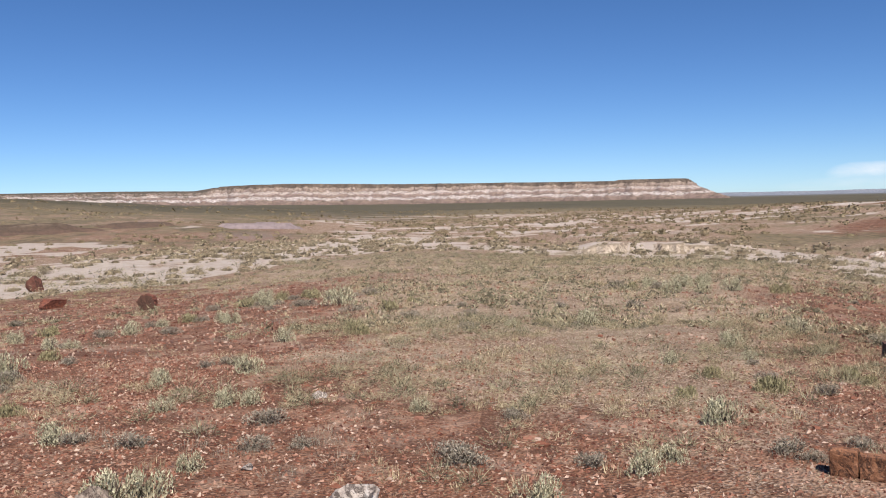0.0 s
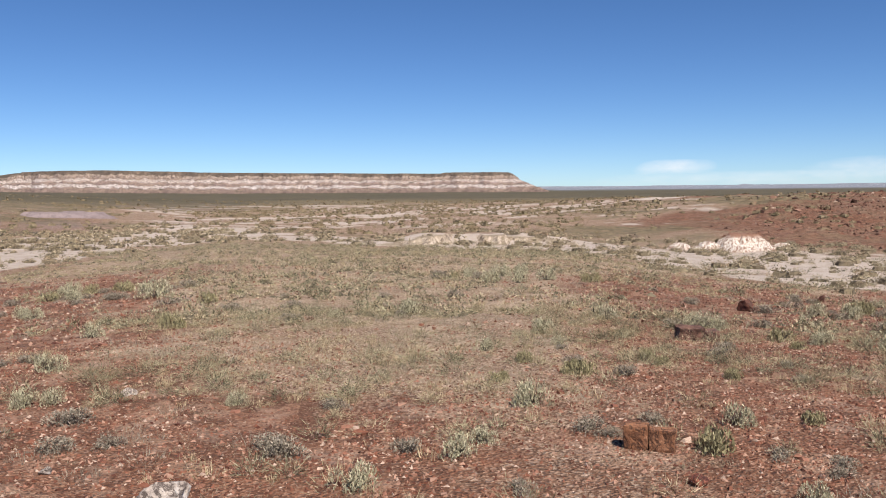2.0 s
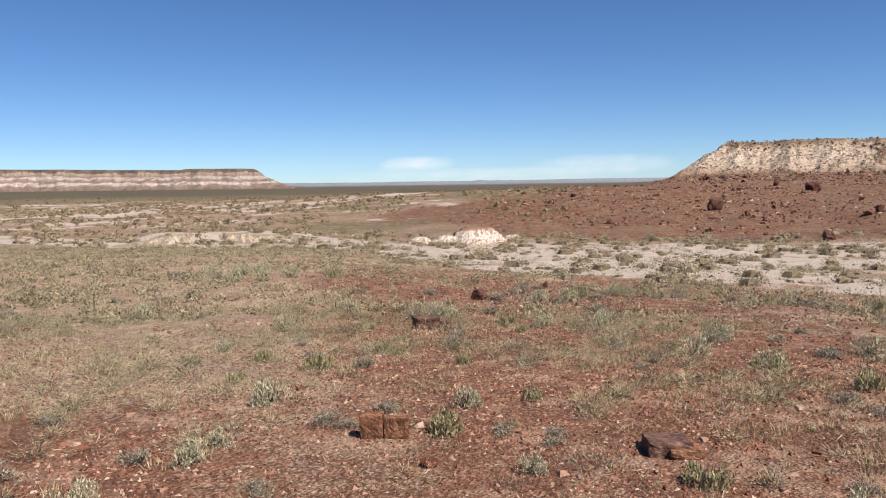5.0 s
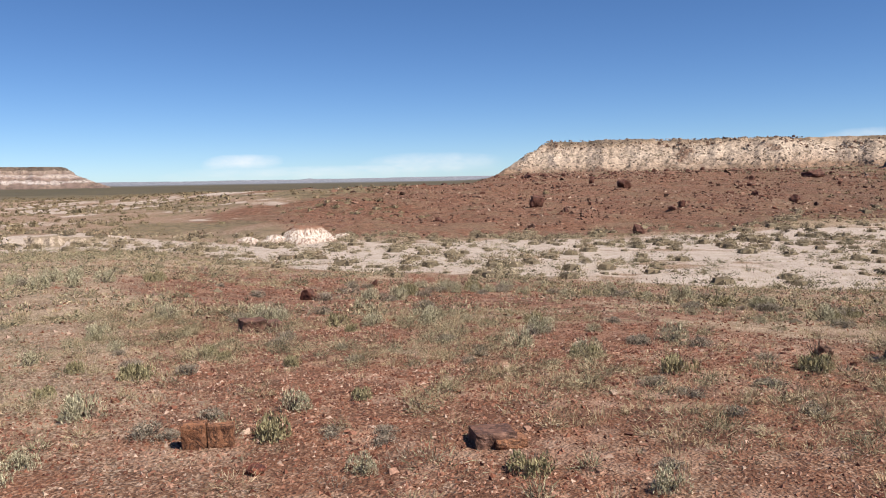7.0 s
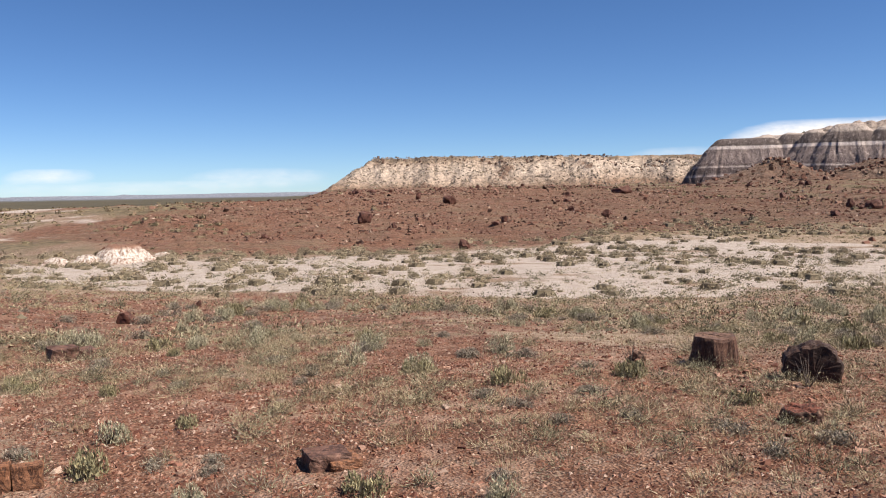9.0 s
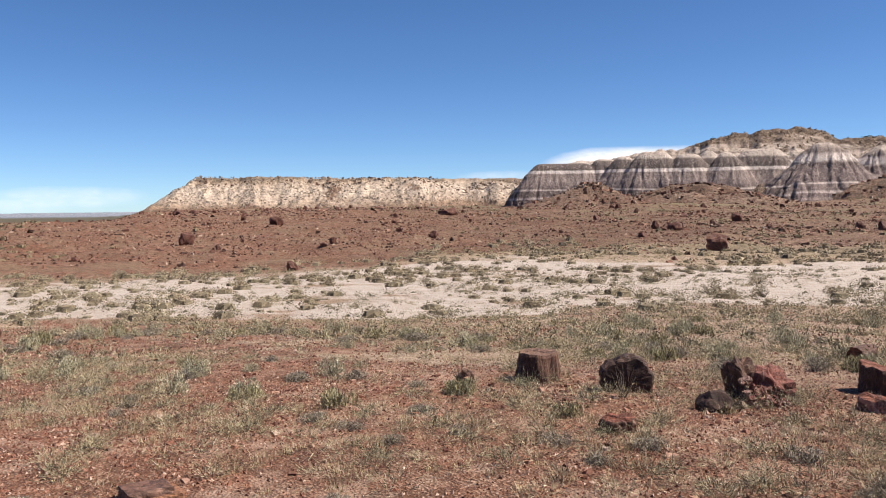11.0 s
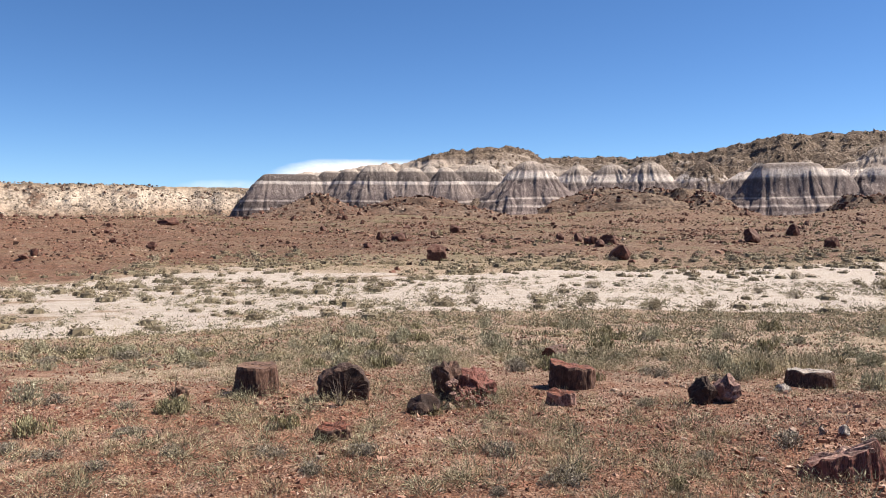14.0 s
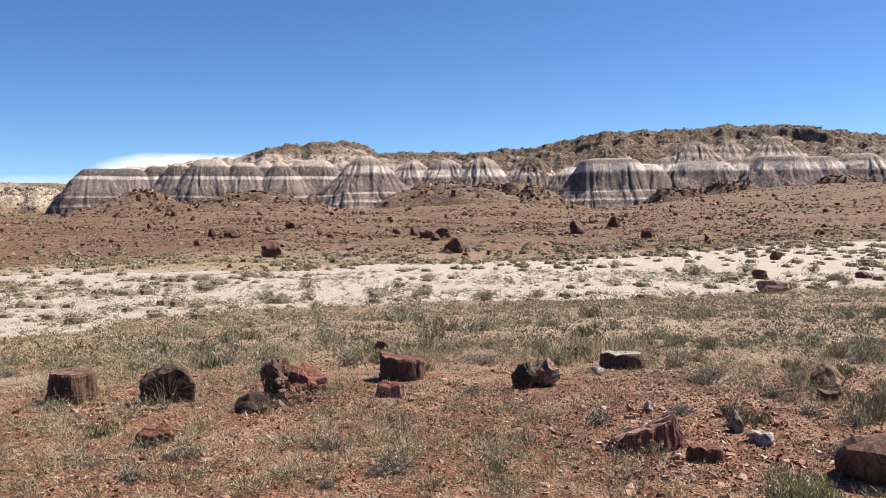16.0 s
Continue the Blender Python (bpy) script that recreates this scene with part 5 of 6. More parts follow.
def random_shrubs():
    """The smaller shrubs between."""
    done = 0
    x, y = pick(1300, 4.2, 18, lambda x, y: np.clip(0.25 + 1.2 * patchy(x, y, 2.5, 351), 0, 1))
    for px, py in zip(x[:360], y[:360]):
        a, r = polar(px, py)
        if any(abs(a - a0) < 3.2 and r < r0 + 0.35 for a0, r0 in OPEN_SPOTS):
            continue
        kind = ("low_shrub", "sagebrush", "low_shrub", "green_shrub", "low_shrub", "sagebrush")[done % 6]
        shrub(kind, float(a), float(r), float(rng.uniform(0.15, 0.32) * (0.8 + r / 25)))
        done += 1
    x, y = pick(900, 24, 48, wash_share)
    for px, py in zip(x[:70], y[:70]):
        a, r = polar(px, py)
        shrub("wash_shrub", float(a), float(r), float(rng.uniform(0.35, 0.8)))


random_shrubs()


def dead_twigs(a, r, size, seed):
    """Bleached branches of a dead shrub."""
    ob = new("dead_shrub", twigs_mesh("dead_shrub", 0.9, seed))
    x, y = at(a, r)
    ob.matrix_basis = pose(x, y, float(land(x, y)), 0, 0, seed * 40) @ Matrix.Scale(size, 4)
    return tagged(ob, "bleached bare twigs of a dead shrub beside petrified wood", "shrub")


dead_twigs(61.3, 7.32, 0.3, 71)
dead_twigs(50.2, 8.1, 0.26, 73)
dead_twigs(99.6, 6.6, 0.24, 75)
x, y = at(rng.uniform(86.5, 92.0, 34), rng.uniform(9.7, 11.6, 34))
triangles("straw_grass", bunch(x, y, 70, 0.007, 0.17), M_STRAW, "tall pale straw grass behind flat stones", "grass")


def ridge_bush_dots():
    """Dark bushes along the top of the ridge and the near mesa."""
    a, r = rng.uniform(60, 112, 60), rng.uniform(280, 300, 60)
    x, y = at(a, r)
    pts = np.concatenate(clumps(x, y, 0.75, 1.0, 14, 0.3))
    lift = ridge(a, r, x, y)[0] - land(x, y)
    n = len(x)
    per_body, per_leaf = 6 * 9, 14 * 3
    pts[: n * per_body, 2] += np.repeat(lift, per_body)
    pts[n * per_body:, 2] += np.repeat(lift, per_leaf)
    triangles("ridge_bushes", pts, M_DARKBUSH, "dark bushes dotting the ridge crest", "shrubs")


ridge_bush_dots()


# ---- stones ----
def chips(x, y, size, flat, base=0.0, skew=1.7):
    """Angular stone chips, set into the ground."""
    n = len(x)
    s = size * rng.uniform(0.35, 1.0, (n, 1, 1)) ** skew
    form = np.array(((1, 0.1, -0.3), (-0.5, 0.87, -0.3), (-0.5, -0.87, -0.3), (0, 0, 0.8)), float)
    v = form[None] * rng.uniform(0.6, 1.2, (n, 4, 1)) + rng.normal(0, 0.3, (n, 4, 3)) * np.array((1, 1, 0.4))
    v = v * s * np.stack([np.ones(n), rng.uniform(0.6, 1, n), rng.uniform(*flat, n)], -1)[:, None, :]
    w = rng.uniform(0, 2 * np.pi, (n, 1))
    vx, vy = v[..., 0] * np.cos(w) - v[..., 1] * np.sin(w), v[..., 0] * np.sin(w) + v[..., 1] * np.cos(w)
    pts = np.stack([vx + x[:, None], vy + y[:, None], v[..., 2] + (land(x, y) + base)[:, None]], -1)
    f = np.array(((0, 1, 3), (1, 2, 3), (2, 0, 3)))
    return pts.reshape(-1, 3), (f[None] + 4 * np.arange(n)[:, None, None]).reshape(-1, 3)


def chunks(x, y, size, flat, base=0.0, skew=1.7):
    """Blocky stones: six-sided, unequal, half sunk."""
    n = len(x)
    s = size * rng.uniform(0.35, 1.0, (n, 1, 1)) ** skew
    form = np.array(((1, 1, -0.4), (-1, 1, -0.4), (-1, -1, -0.4), (1, -1, -0.4), (0.7, 0.7, 0.8), (-0.7, 0.7, 0.8), (-0.7, -0.7, 0.8), (0.7, -0.7, 0.8)), float) * 0.75
    v = form[None] * rng.uniform(0.7, 1.15, (n, 8, 1)) + rng.normal(0, 0.2, (n, 8, 3))
    v = v * s * np.stack([np.ones(n), rng.uniform(0.5, 1, n), rng.uniform(*flat, n)], -1)[:, None, :]
    w = rng.uniform(0, 2 * np.pi, (n, 1))
    vx, vy = v[..., 0] * np.cos(w) - v[..., 1] * np.sin(w), v[..., 0] * np.sin(w) + v[..., 1] * np.cos(w)
    pts = np.stack([vx + x[:, None], vy + y[:, None], v[..., 2] + (land(x, y) + base)[:, None]], -1)
    f = np.array(((0, 1, 5), (0, 5, 4), (1, 2, 6), (1, 6, 5), (2, 3, 7), (2, 7, 6), (3, 0, 4), (3, 4, 7), (4, 5, 6), (4, 6, 7)))
    return pts.reshape(-1, 3), (f[None] + 8 * np.arange(n)[:, None, None]).reshape(-1, 3)


def gravel(name, n, r0, r1, size, flat, share, mat, label, skew=1.7):
    x, y = pick(n, r0, r1, share)
    v, f = (chips if size < 0.05 or n > 60000 else chunks)(x, y, size, flat, 0.0, skew)
    return tagged(new(name, mesh_of(name, v, f, mat)), label, "gravel", kind="stuff")


def gravel_share(x, y):
    c = cover(x, y)
    return np.clip(0.15 + 0.75 * c["red"] + 0.9 * patchy(x, y, 1.2, 361) - 0.9 * c["sand"], 0.03, 1)


def hill_share(x, y):
    a, r = polar(x, y)
    a2 = np.interp(a, BEARING, WASH_OUT)
    return np.clip(smooth((r - a2 + 1) / 5) * smooth((a - 13) / 9) * (0.5 + 1.5 * patchy(x, y, 8, 371)), 0, 1)


gravel("gravel", 165000, 3.2, 10, 0.027, (0.5, 1.0), gravel_share, M_GRAVEL, "loose red and cream petrified wood chips", 1.6)
gravel("gravel", 90000, 10, 24, 0.042, (0.6, 1.1), gravel_share, M_GRAVEL, "loose red and cream petrified wood chips")
gravel("cobbles", 6000, 3.2, 22, 0.052, (0.35, 0.9), gravel_share, M_GRAVEL, "fist-sized red and pale stones lying on gravel")
gravel("broken_stones", 9000, 4.2, 9, 0.05, (0.4, 0.9), lambda x, y: np.clip(1.2 * blob(*polar(x, y), 97, 5.8, 13, 1.5) + 0.5 * blob(*polar(x, y), 55, 7.5, 16, 2), 0, 1), M_GRAVEL, "crumbled pink and brown petrified wood pieces on the ground", 2.0)
gravel("hill_rubble", 150000, 32, 110, 0.2, (0.4, 0.9), hill_share, M_CHUNKS, "red rubble strewn over the far slope", 2.0)
gravel("hill_stones", 30000, 36, 185, 0.36, (0.55, 1.0), lambda x, y: np.clip(hill_share(x, y) * (0.2 + 0.35 * smooth((polar(x, y)[0] - 66) / 8) + 2.2 * patchy(x, y, 6, 377)) + 0.8 * hill_share(x, y) * blob(*polar(x, y), 77.5, 78, 7, 22), 0, 1), M_CHUNKS, "dark and pale broken stones strewn over the red slope", 2.0)
gravel("hill_rubble", 66000, 90, 235, 0.4, (0.5, 1.0), hill_share, M_CHUNKS, "red rubble strewn over the far slope", 2.0)



def rubble_on(name, n, a0, a1, r0, r1, height, size, mat, label):
    """Blocks lying on a hill's own slope."""
    a, r = rng.uniform(a0, a1, n), rng.uniform(r0, r1, n)
    x, y = at(a, r)
    if height is ridge:
        rocky = ridge_talus(a, r, x, y)["talus"] > 0.45
        a, r, x, y = a[rocky], r[rocky], x[rocky], y[rocky]
    v, f = chunks(x, y, size * 0.8, (0.7, 1.2), height(a, r, x, y)[0] - land(x, y))
    return tagged(new(name, mesh_of(name, v, f, mat)), label, "rubble", kind="stuff")


rubble_on("mesa_rubble", 3000, 31, 56, 432, 480, near_mesa, 1.15, M_MESA_BLOCK, "tan and dark blocks covering the mesa slope")
rubble_on("rim_blocks", 280, 32.5, 55, 466, 478, near_mesa, 1.5, M_BROWN, "dark blocks along the mesa rim")
rubble_on("ridge_rubble", 7000, 62, 112, 225, 300, ridge, 0.75, M_RUBBLE, "loose blocks on the badland slope")


def talus_rubble():
    """Stones lying on the talus at the foot of the ridge."""
    spots = np.concatenate(TALUS)
    spots = spots[rng.choice(len(spots), 6500, replace=False)] + rng.normal(0, 0.15, (6500, 3)) * (1, 1, 0)
    x, y = spots[:, 0], spots[:, 1]
    v, f = chunks(x, y, 0.75, (0.6, 1.1), spots[:, 2] - land(x, y), 2.4)
    tagged(new("talus_rubble", mesh_of("talus_rubble", v, f, M_CHUNKS)), "dark and pale stones strewn over brown talus", "rubble", kind="stuff")


talus_rubble()


def rock_mesh(name, w, d, h, seed, mat, cuts=13, sharp=0.78, rough=0.16, detail=3, face=None):
    """An angular stone: a ball cut by planes and roughened, flat on its base."""
    g = np.random.default_rng(seed)
    bm = bmesh.new()
    bmesh.ops.create_icosphere(bm, subdivisions=detail, radius=1)
    planes = []
    for k in range(cuts):
        n = g.normal(0, 1, 3)
        n /= np.linalg.norm(n)
        planes.append((Vector(n), sharp * g.uniform(0.62, 1.0)))
    if face:
        planes.append((Vector(face[0]).normalized(), face[1]))
    for v in bm.verts:
        p = v.co.copy()
        for n, k in planes:
            over = p.dot(n) - k
            if over > 0:
                p -= n * over
        p *= 1 + rough * noise.noise(p * 2.3 + Vector((seed, 0, 0))) + 0.4 * rough * noise.noise(p * 7 + Vector((0, seed, 0))) + 0.35 * rough * round(2.5 * noise.noise(p * 3.6 + Vector((0, 0, seed)))) / 2.5
        v.co = Vector((p.x * w / 2, p.y * d / 2, max(p.z, -0.55) * h / 1.4 + 0.32 * h))
    me = bpy.data.meshes.new(name)
    bm.to_mesh(me)
    bm.free()
    me.materials.append(mat)
    return me


def stand(ob, a, r, turn=0, tip=0, sink=0.0):
    x, y = at(a, r)
    ob.matrix_basis = pose(x, y, float(land(x, y)) - sink, tip, 0, turn - a)
    return ob


def rock(name, a, r, w, h, seed, mat, label, d=None, turn=0, tip=0, category="rock", group="", **kw):
    ob = new(name, rock_mesh(name, w, d or w * 0.8, h, seed, mat, **kw))
    return tagged(stand(ob, a, r, turn, tip, 0.04 * h), label, category, group)


def part(name, bm, mat, parent, label=""):
    me = bpy.data.meshes.new(name)
    bm.to_mesh(me)
    bm.free()
    me.materials.append(mat)
    ob = new(name, me)
    ob.parent = parent
    return tagged(ob, label)


def log_parts(ob, radius, length, seed, taper=0.06, ribs=11, jag=0.10, bark=None, heart=None, oval=1.0, groove=0.06, slant=0.0):
    """A petrified trunk piece standing on its end: ribbed bark, and broken faces at both ends."""
    n, m = 64, 12
    bm = bmesh.new()
    rows = []
    for i in range(m + 1):
        t = i / m
        row = []
        for j in range(n):
            w = 2 * math.pi * j / n
            c, s = math.cos(w), math.sin(w)
            k = groove * (abs(math.sin(ribs * w / 2 + seed + 1.5 * noise.noise(Vector((c * 2, s * 2, seed))))) ** 0.6 - 0.6) + 0.16 * noise.noise(Vector((c * 1.3 + seed, s * 1.3, t * 0.8))) + 0.06 * noise.noise(Vector((c * 5, s * 5 + seed, t * 3))) + 0.07 * round(2.2 * noise.noise(Vector((c * 2.6 + seed, s * 2.6, t * 1.8)))) / 2.2
            rr = radius * (1 + taper * (0.5 - t) * 2 + k - (0.05 if i in (0, m) else 0))
            zz = length * t * (1 + slant * c) + (length * jag * noise.noise(Vector((c * 1.8, s * 1.8, seed + t))) if i > m // 2 else 0)
            row.append(bm.verts.new((rr * c, rr * s * oval, zz - 0.03 * length)))
        rows.append(row)
    for a, b in zip(rows, rows[1:]):
        for j in range(n):
            bm.faces.new((a[j], a[(j + 1) % n], b[(j + 1) % n], b[j]))
    ends = [[v.co.copy() for v in rows[0]], [v.co.copy() for v in rows[-1]]]
    part("bark", bm, bark or M_BARK, ob, "dark ribbed petrified bark")
    for e, ring in enumerate(ends):
        bm = bmesh.new()
        mid = sum(ring, Vector()) / n
        loops = [[bm.verts.new(mid + (p - mid) * q + Vector((0, 0, 0.035 * radius * noise.noise((p + Vector((q * 3, seed, 0))) * 6 / radius) * (q < 1)))) for p in ring] for q in (1.0, 0.72, 0.42, 0.15)]
        for a, b in zip(loops, loops[1:]):
            for j in range(n):
                quad = (a[j], a[(j + 1) % n], b[(j + 1) % n], b[j])
                bm.faces.new(quad if e else quad[::-1])
        bm.faces.new(loops[-1] if e else loops[-1][::-1])
        part("broken_end", bm, heart or M_HEART, ob, "rough broken end of red jasper")


def upright_log(a, r, width, h, seed, label, tip=0, turn=0, name="petrified_stump", **kw):
    ob = stand(new(name), a, r, turn, tip, 0.02)
    log_parts(ob, width / 2, h, seed, **kw)
    return tagged(ob, label, "petrified wood", "petrified wood pieces")


def lying_log(a, r, length, thick, seed, label, turn=90, name="petrified_log", lift=0.40, **kw):
    """Turn 90 points away from the eye; 0 lies across."""
    x, y = at(a, r)
    ob = new(name)
    ob.matrix_basis = pose(x, y, float(land(x, y)) + thick * lift, 0, 0, -a) @ pose(0, 0, 0, 0, 90, turn) @ pose(0, 0, -length / 2)
    log_parts(ob, thick / 2, length, seed, **kw)
    return tagged(ob, label, "petrified wood", "petrified wood pieces")



def block(parent, w, d, h, x, seed, mat, label, worn=0.06):
    """A squared block with chipped edges."""
    bm = bmesh.new()
    bmesh.ops.create_cube(bm, size=1)
    bmesh.ops.subdivide_edges(bm, edges=bm.edges[:], cuts=7, use_grid_fill=True)
    for v in bm.verts:
        p = v.co.copy()
        edge = sorted(abs(c) for c in p)[1]
        p *= 1 - 0.035 * max(0, edge - 0.42) / 0.08
        p += worn * noise.noise_vector(p * 2.2 + Vector((seed, 0, 0))) + 0.03 * noise.noise_vector(p * 9 + Vector((0, seed, 0)))
        v.co = Vector((x + p.x * w, p.y * d, (p.z + 0.46) * h))
    part("chunk", bm, mat, parent, label)


def block_pair():
    """A chunk of petrified wood split by one upright crack."""
    ob = stand(new("petrified_block"), 10.0, 5.12, -6)
    block(ob, 0.145, 0.10, 0.155, -0.078, 4, M_ORANGE, "orange-brown squared half")
    block(ob, 0.155, 0.085, 0.14, 0.078, 7, M_ORANGE, "darker red squared half")
    tagged(ob, "squared orange-red petrified wood block split by a crack", "petrified wood", "petrified wood pieces")


# petrified wood near the eye
block_pair()
dark_block = stand(new("petrified_chunk"), 13.33, 9.65, 12, 0, 0.03)
block(dark_block, 0.28, 0.28, 0.20, -0.07, 11, M_SLAB, "dark brown squared end", 0.07)
block(dark_block, 0.19, 0.24, 0.16, 0.145, 14, M_SLAB, "lower broken end", 0.07)
tagged(dark_block, "squared dark brown petrified wood chunk on red gravel", "petrified wood", "petrified wood pieces")
upright_log(55.55, 8.2, 0.41, 0.30, 8, "upright dark brown petrified stump with flat top", taper=0.05, jag=0.06, groove=0.035, heart=M_BROWN)
# black bark and ends paint in the shade on the front
lying_log(61.5, 7.7, 0.22, 0.46, 412, "dark petrified log section with a blackened broken end", 97, bark=M_DARKWOOD, heart=M_DARKWOOD, groove=0.05, ribs=19, jag=0.12, taper=-0.04, oval=1.0, lift=0.2)
lying_log(75.9, 11.3, 0.5, 0.2, 15, "weathered petrified log half sunk in grass", 70)
upright_log(77.15, 8.45, 0.46, 0.25, 17, "flat-topped red-brown petrified block", jag=0.2, ribs=5, oval=0.7, taper=0.0, bark=M_BARK, groove=0.12, slant=-0.12)
upright_log(76.4, 7.55, 0.26, 0.15, 19, "small ribbed pink petrified wood chunk", jag=0.25, ribs=13, oval=0.6, bark=M_PINK, tip=14)
upright_log(60.9, 6.15, 0.27, 0.12, 21, "small ribbed brown petrified wood chunk", jag=0.25, ribs=12, oval=0.55, bark=M_BROWN, tip=12)
upright_log(94.1, 5.8, 0.46, 0.18, 23, "ribbed dark red petrified log slab on red chips", name="petrified_log", ribs=17, jag=0.3, oval=0.45, turn=16, tip=-8, bark=M_RIBBED, heart=M_PINK, groove=0.17, slant=0.45)
upright_log(98.2, 5.65, 0.22, 0.11, 26, "small dark red petrified wood block", ribs=8, jag=0.15, oval=0.7)
upright_log(92.1, 9.5, 0.48, 0.19, 29, "low flat-topped petrified stump with a pale cracked top", ribs=9, jag=0.12, oval=0.7, heart=M_PALE)
lying_log(-34.9, 18.6, 0.24, 0.34, 31, "round petrified log section with hollow dark core", 72, heart=M_BARK, bark=M_HEART, groove=0.1)
rock("petrified_slab", -40.6, 21.8, 0.9, 0.34, 433, M_HEART, "long squared red petrified slab on the wash edge", d=0.4, cuts=16, sharp=0.7, category="petrified wood", group="petrified wood pieces")
rock("petrified_chunk", 67.1, 7.0, 0.34, 0.22, 435, M_DARKWOOD, "dark jagged petrified wood chunk", d=0.26, cuts=15, sharp=0.7, rough=0.22, category="petrified wood", group="petrified wood pieces")
rock("petrified_log", 68.75, 7.7, 0.42, 0.34, 437, M_BARK, "hollow dark petrified log end with broken bark", d=0.42, cuts=9, sharp=0.88, rough=0.36, detail=4, face=((-0.7, -0.7, -0.1), 0.4), category="petrified wood", group="petrified wood pieces")
rock("petrified_log", 70.3, 7.8, 0.62, 0.29, 441, M_RIBBED, "crumbling orange-red petrified log under its fragments", d=0.4, cuts=16, sharp=0.8, rough=0.5, detail=4, category="petrified wood", group="petrified wood pieces")


# loose stones near the eye
rock("rock", -23.2, 4.55, 0.33, 0.11, 141, M_PATCHED, "pale quartz rock with a red patch")
rock("rock", -39.6, 4.82, 0.25, 0.13, 43, M_GREY, "dark grey and pink stone on gravel")
rock("rock", -41.6, 4.9, 0.30, 0.13, 44, M_BROWN, "tan weathered stone on gravel")
rock("rock", -41.3, 28.8, 0.60, 0.5, 46, M_BOULDER, "red rock standing in pale sand")
rock("rock", -24.7, 6.9, 0.15, 0.07, 48, M_PALE, "small pale stone on red gravel")
rock("rock", -29.7, 5.2, 0.09, 0.05, 49, M_PALE, "small pale stone on red gravel")
rock("rock", 16.6, 14.4, 0.32, 0.19, 51, M_BOULDER, "red angular rock on gravel")
rock("rock", 21.1, 17.9, 0.16, 0.17, 53, M_BOULDER, "small dark red rock on gravel")
split_slab = stand(new("petrified_slab"), 29.8, 5.0, 14, -3, 0.03)
block(split_slab, 0.26, 0.24, 0.12, -0.03, 21, M_SLAB, "cracked brown upper slab", 0.06)
block(split_slab, 0.20, 0.30, 0.08, 0.06, 25, M_ORANGE, "orange split underside", 0.05)
tagged(split_slab, "cracked brown petrified slab with an orange underside", "petrified wood", "petrified wood pieces")
rock("rock", 13.0, 4.6, 0.15, 0.07, 58, M_HEART, "small red stone among dry grass")
rock("rock", 50.7, 8.3, 0.26, 0.12, 60, M_BROWN, "low brown stone among shrubs")
rock("rock", 60.6, 16.3, 0.23, 0.17, 62, M_BOULDER, "small dark red rock on gravel")
rock("rock", 99.85, 6.45, 0.17, 0.20, 64, M_GREY, "upright grey chert wedge among chips", sharp=0.65, rough=0.35)
rock("rock", 101.6, 6.15, 0.24, 0.09, 66, M_PALE, "white and grey banded stone on gravel", rough=0.35)
rock("boulder", 109.3, 5.6, 0.66, 0.30, 268, M_SLAB, "broad brown-red slab with deep shadow below", d=0.55, cuts=5, sharp=0.9)
rock("rock", 90.6, 9.0, 0.22, 0.09, 70, M_PALE, "pale stone beside a petrified stump")
rock("rock", 85.7, 7.9, 0.26, 0.26, 772, M_DARKWOOD, "dark grey fractured rock in dry grass", cuts=14, sharp=0.8, rough=0.3, detail=4)
rock("rock", 87.0, 8.1, 0.34, 0.24, 773, M_PINK, "red fractured rock beside grey stone", rough=0.35)
rock("rock", 104.8, 8.5, 0.38, 0.26, 75, M_BROWN, "brown weathered rock among chips")
rock("rock", 105.0, 7.85, 0.27, 0.13, 77, M_BOULDER, "low red-brown rock among chips")
rock("rock", 97.1, 10.2, 0.24, 0.11, 79, M_BOULDER, "small dark red rock in grass")
rock("rock", 92.9, 6.95, 0.06, 0.09, 81, M_PALE, "small white quartz stone")
rock("rock", 94.2, 7.0, 0.11, 0.08, 82, M_PALE, "small white quartz stone")
rock("rock", 98.7, 12.9, 0.2, 0.08, 84, M_BOULDER, "small dark red rock in grass")


def crumbled():
    """Fragments heaped against the broken log."""
    g = random.Random(12)
    mats = (M_PINK, M_RIBBED, M_HEART, M_RUBBLE)
    shapes = [rock_mesh("fragment", 1, 0.7, 0.5, 500 + k, mats[k % 4], detail=2, sharp=0.7) for k in range(8)]
    for k in range(130):
        u = g.random()
        x0, y0 = at(68.7 + 2.9 * u, 7.45 + g.gauss(0, 0.10) - 0.1 * (1 - u))
        ob = new("rock_fragment", shapes[k % 8])
        s = g.uniform(0.04, 0.12) * (1.1 - 0.4 * u)
        up = 0.24 * (1 - u) * g.uniform(0.0, 1.0) ** 1.5
        ob.matrix_basis = pose(x0, y0, float(land(x0, y0)) + up, g.uniform(-35, 35), g.uniform(-35, 35), g.uniform(0, 360)) @ Matrix.Scale(s, 4)
        tagged(ob, "broken red and brown petrified wood fragment", "rock", "fragments of the crumbling log")


crumbled()

rock("boulder", 100.9, 30.0, 1.4, 0.5, 310, M_PINK, "pink jasper boulder lying in the pale wash", d=0.9)

# boulders on the far side of the wash
BOULDERS = [rock_mesh("boulder", 1, 0.85, 0.75, 600 + k, M_BOULDER, cuts=11, sharp=0.8, rough=0.17, detail=3) for k in range(8)]


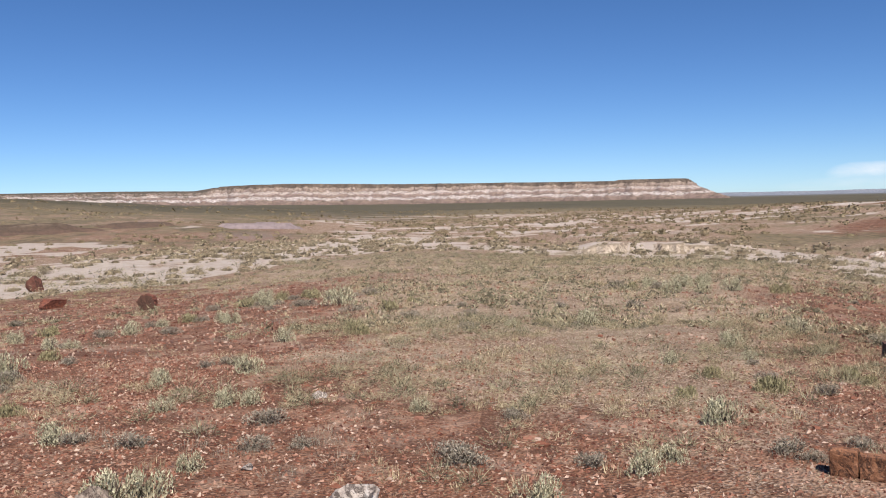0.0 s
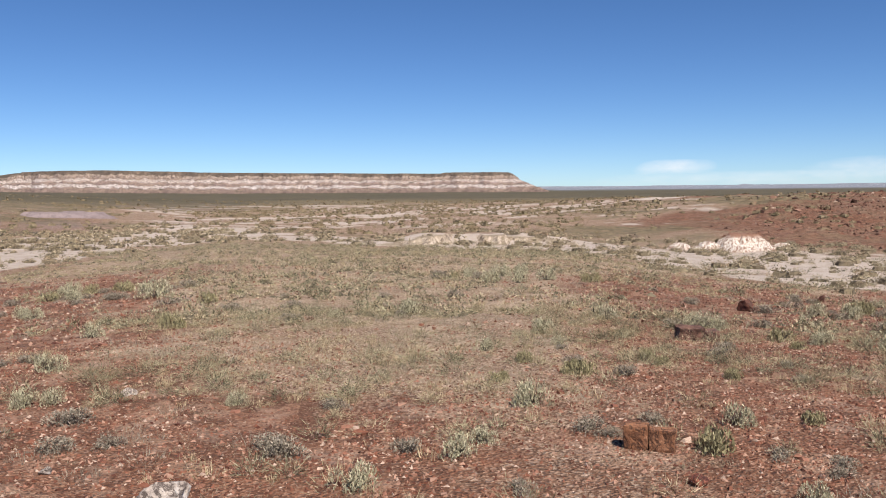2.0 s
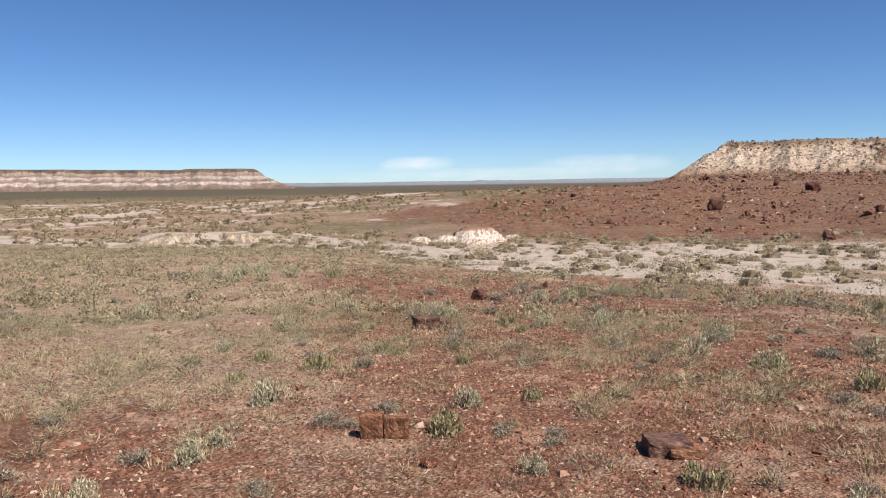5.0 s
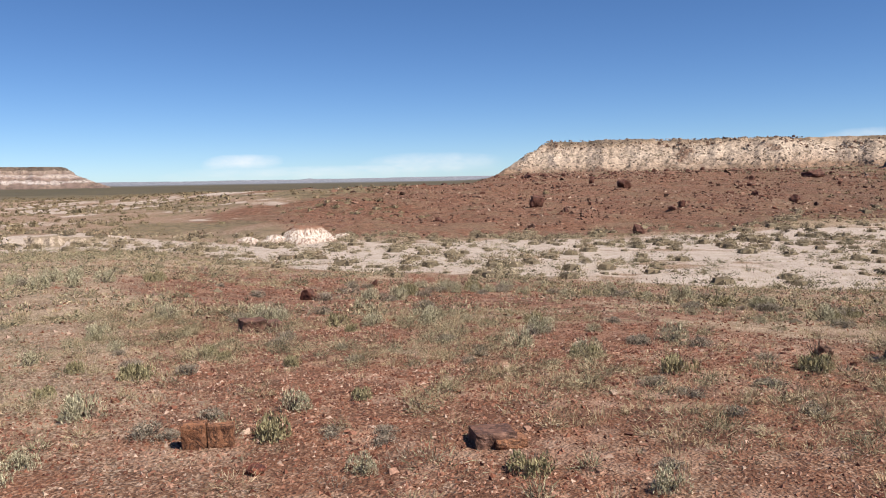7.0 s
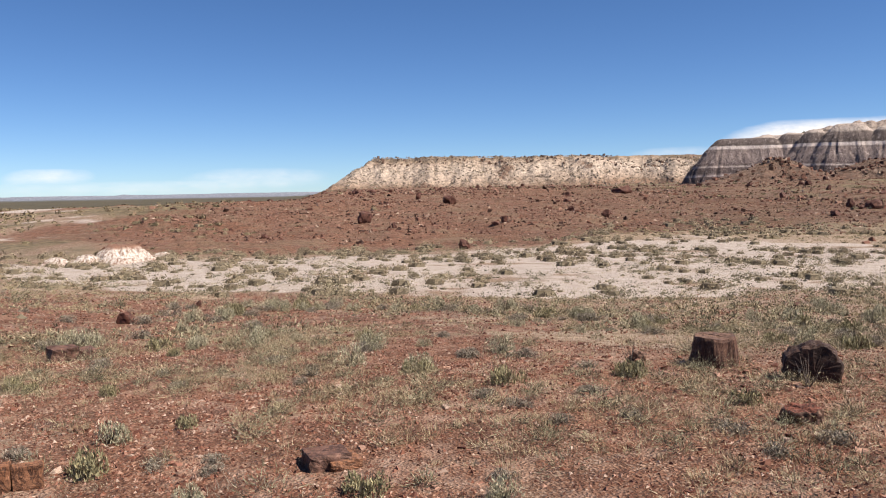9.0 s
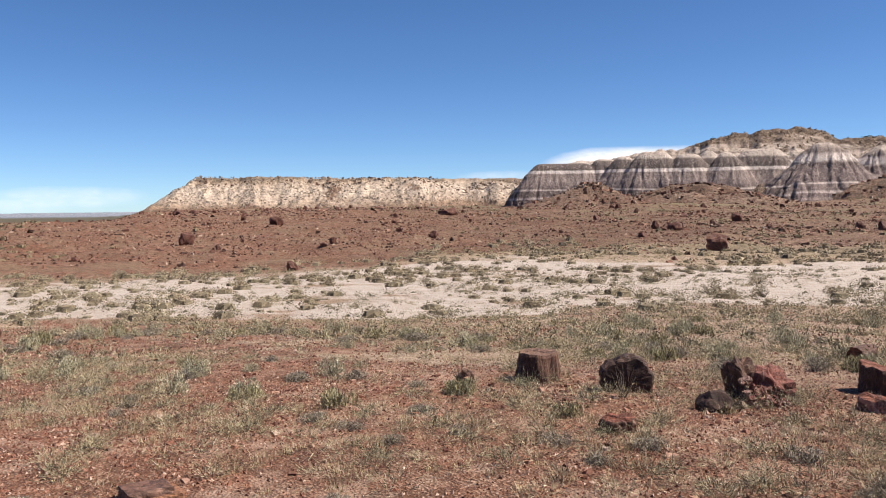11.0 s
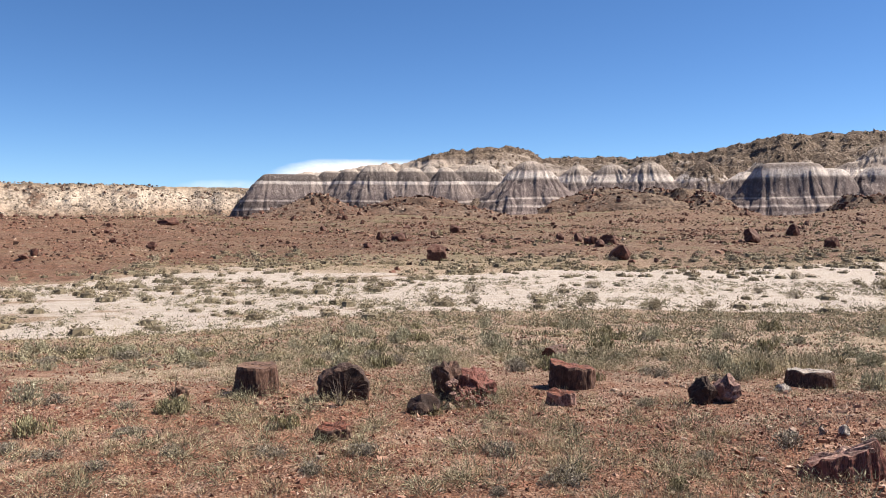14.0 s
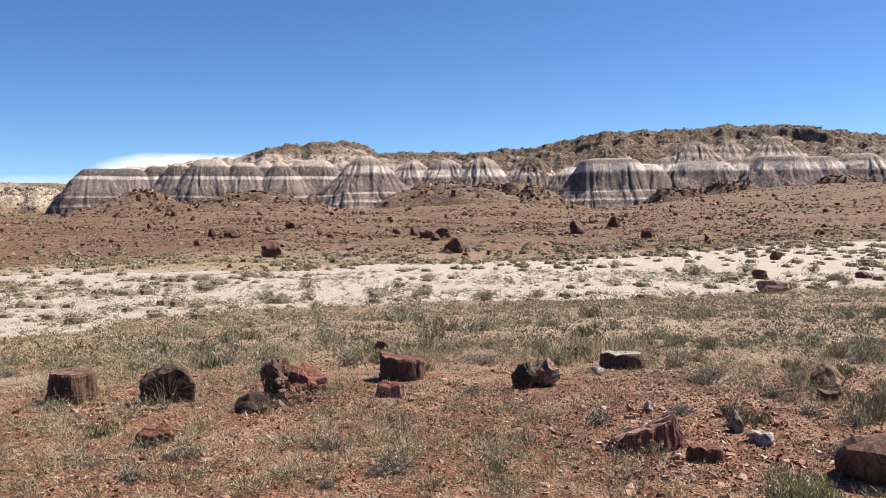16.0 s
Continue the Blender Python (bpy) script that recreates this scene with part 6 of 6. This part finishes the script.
def boulder(a, r, w, h, k, group):
    ob = new("boulder", BOULDERS[k % 8])
    x, y = at(a, r)
    ob.matrix_basis = pose(x, y, float(land(x, y)) - 0.05 * h, 0, 0, (k * 83) % 360) @ Matrix.Diagonal((w, w, h / 0.7, 1))
    return tagged(ob, "dark red petrified boulder on the far slope", "boulder", group)


for k, (a, r, w, h) in enumerate((
    (67.4, 52.6, 1.6, 1.0), (68.7, 92.9, 1.6, 1.1), (79.9, 52.1, 1.6, 0.95), (79.1, 69.4, 1.6, 0.95), (78.1, 69.8, 0.9, 0.9), (75.9, 84.4, 1.1, 0.7),
    (77.1, 77.4, 0.9, 0.75), (63.6, 78.5, 1.1, 0.75), (64.8, 76.8, 1.5, 0.75), (65.4, 106, 1.4, 0.75), (39.0, 38.0, 0.6, 0.48), (32.3, 52.1, 1.25, 0.8),
    (37.9, 69.7, 1.5, 0.85), (35.9, 77.5, 0.75, 0.65), (48.6, 61.3, 0.85, 0.5), (34.2, 48.9, 0.4, 0.32), (41.8, 50.8, 0.55, 0.42), (49.7, 97.0, 2.6, 0.95),
)):
    boulder(a, r, w, h, k, "boulders on the red slope")
for k, (a, r, w, h) in enumerate((
    (100.0, 34.6, 0.7, 0.4), (101.0, 48.0, 0.8, 0.6), (106.1, 35.8, 0.75, 0.25), (88.2, 82.4, 1.75, 1.2), (90.7, 90.5, 1.8, 1.1),
    (92.9, 77.4, 1.35, 1.05), (96.8, 110.8, 1.2, 0.6), (84.8, 54.3, 0.6, 0.37), (82.3, 51.6, 0.5, 0.28), (77.8, 74, 1.3, 0.8), (78.6, 66, 1.0, 0.6),
)):
    boulder(a, r, w, h, k + 3, "boulders below the badlands")


def more_boulders():
    n = 0
    x, y = pick(1500, 42, 200, hill_share)
    for px, py in zip(x[:330], y[:330]):
        a, r = polar(px, py)
        s = float(rng.uniform(0.3, 1.0) ** 1.9) * (0.5 + r / 160) * 0.9
        boulder(float(a), float(r), s, s * float(rng.uniform(0.45, 0.8)), n, "boulders on the red slope" if a < 55 else "boulders below the badlands")
        n += 1


more_boulders()
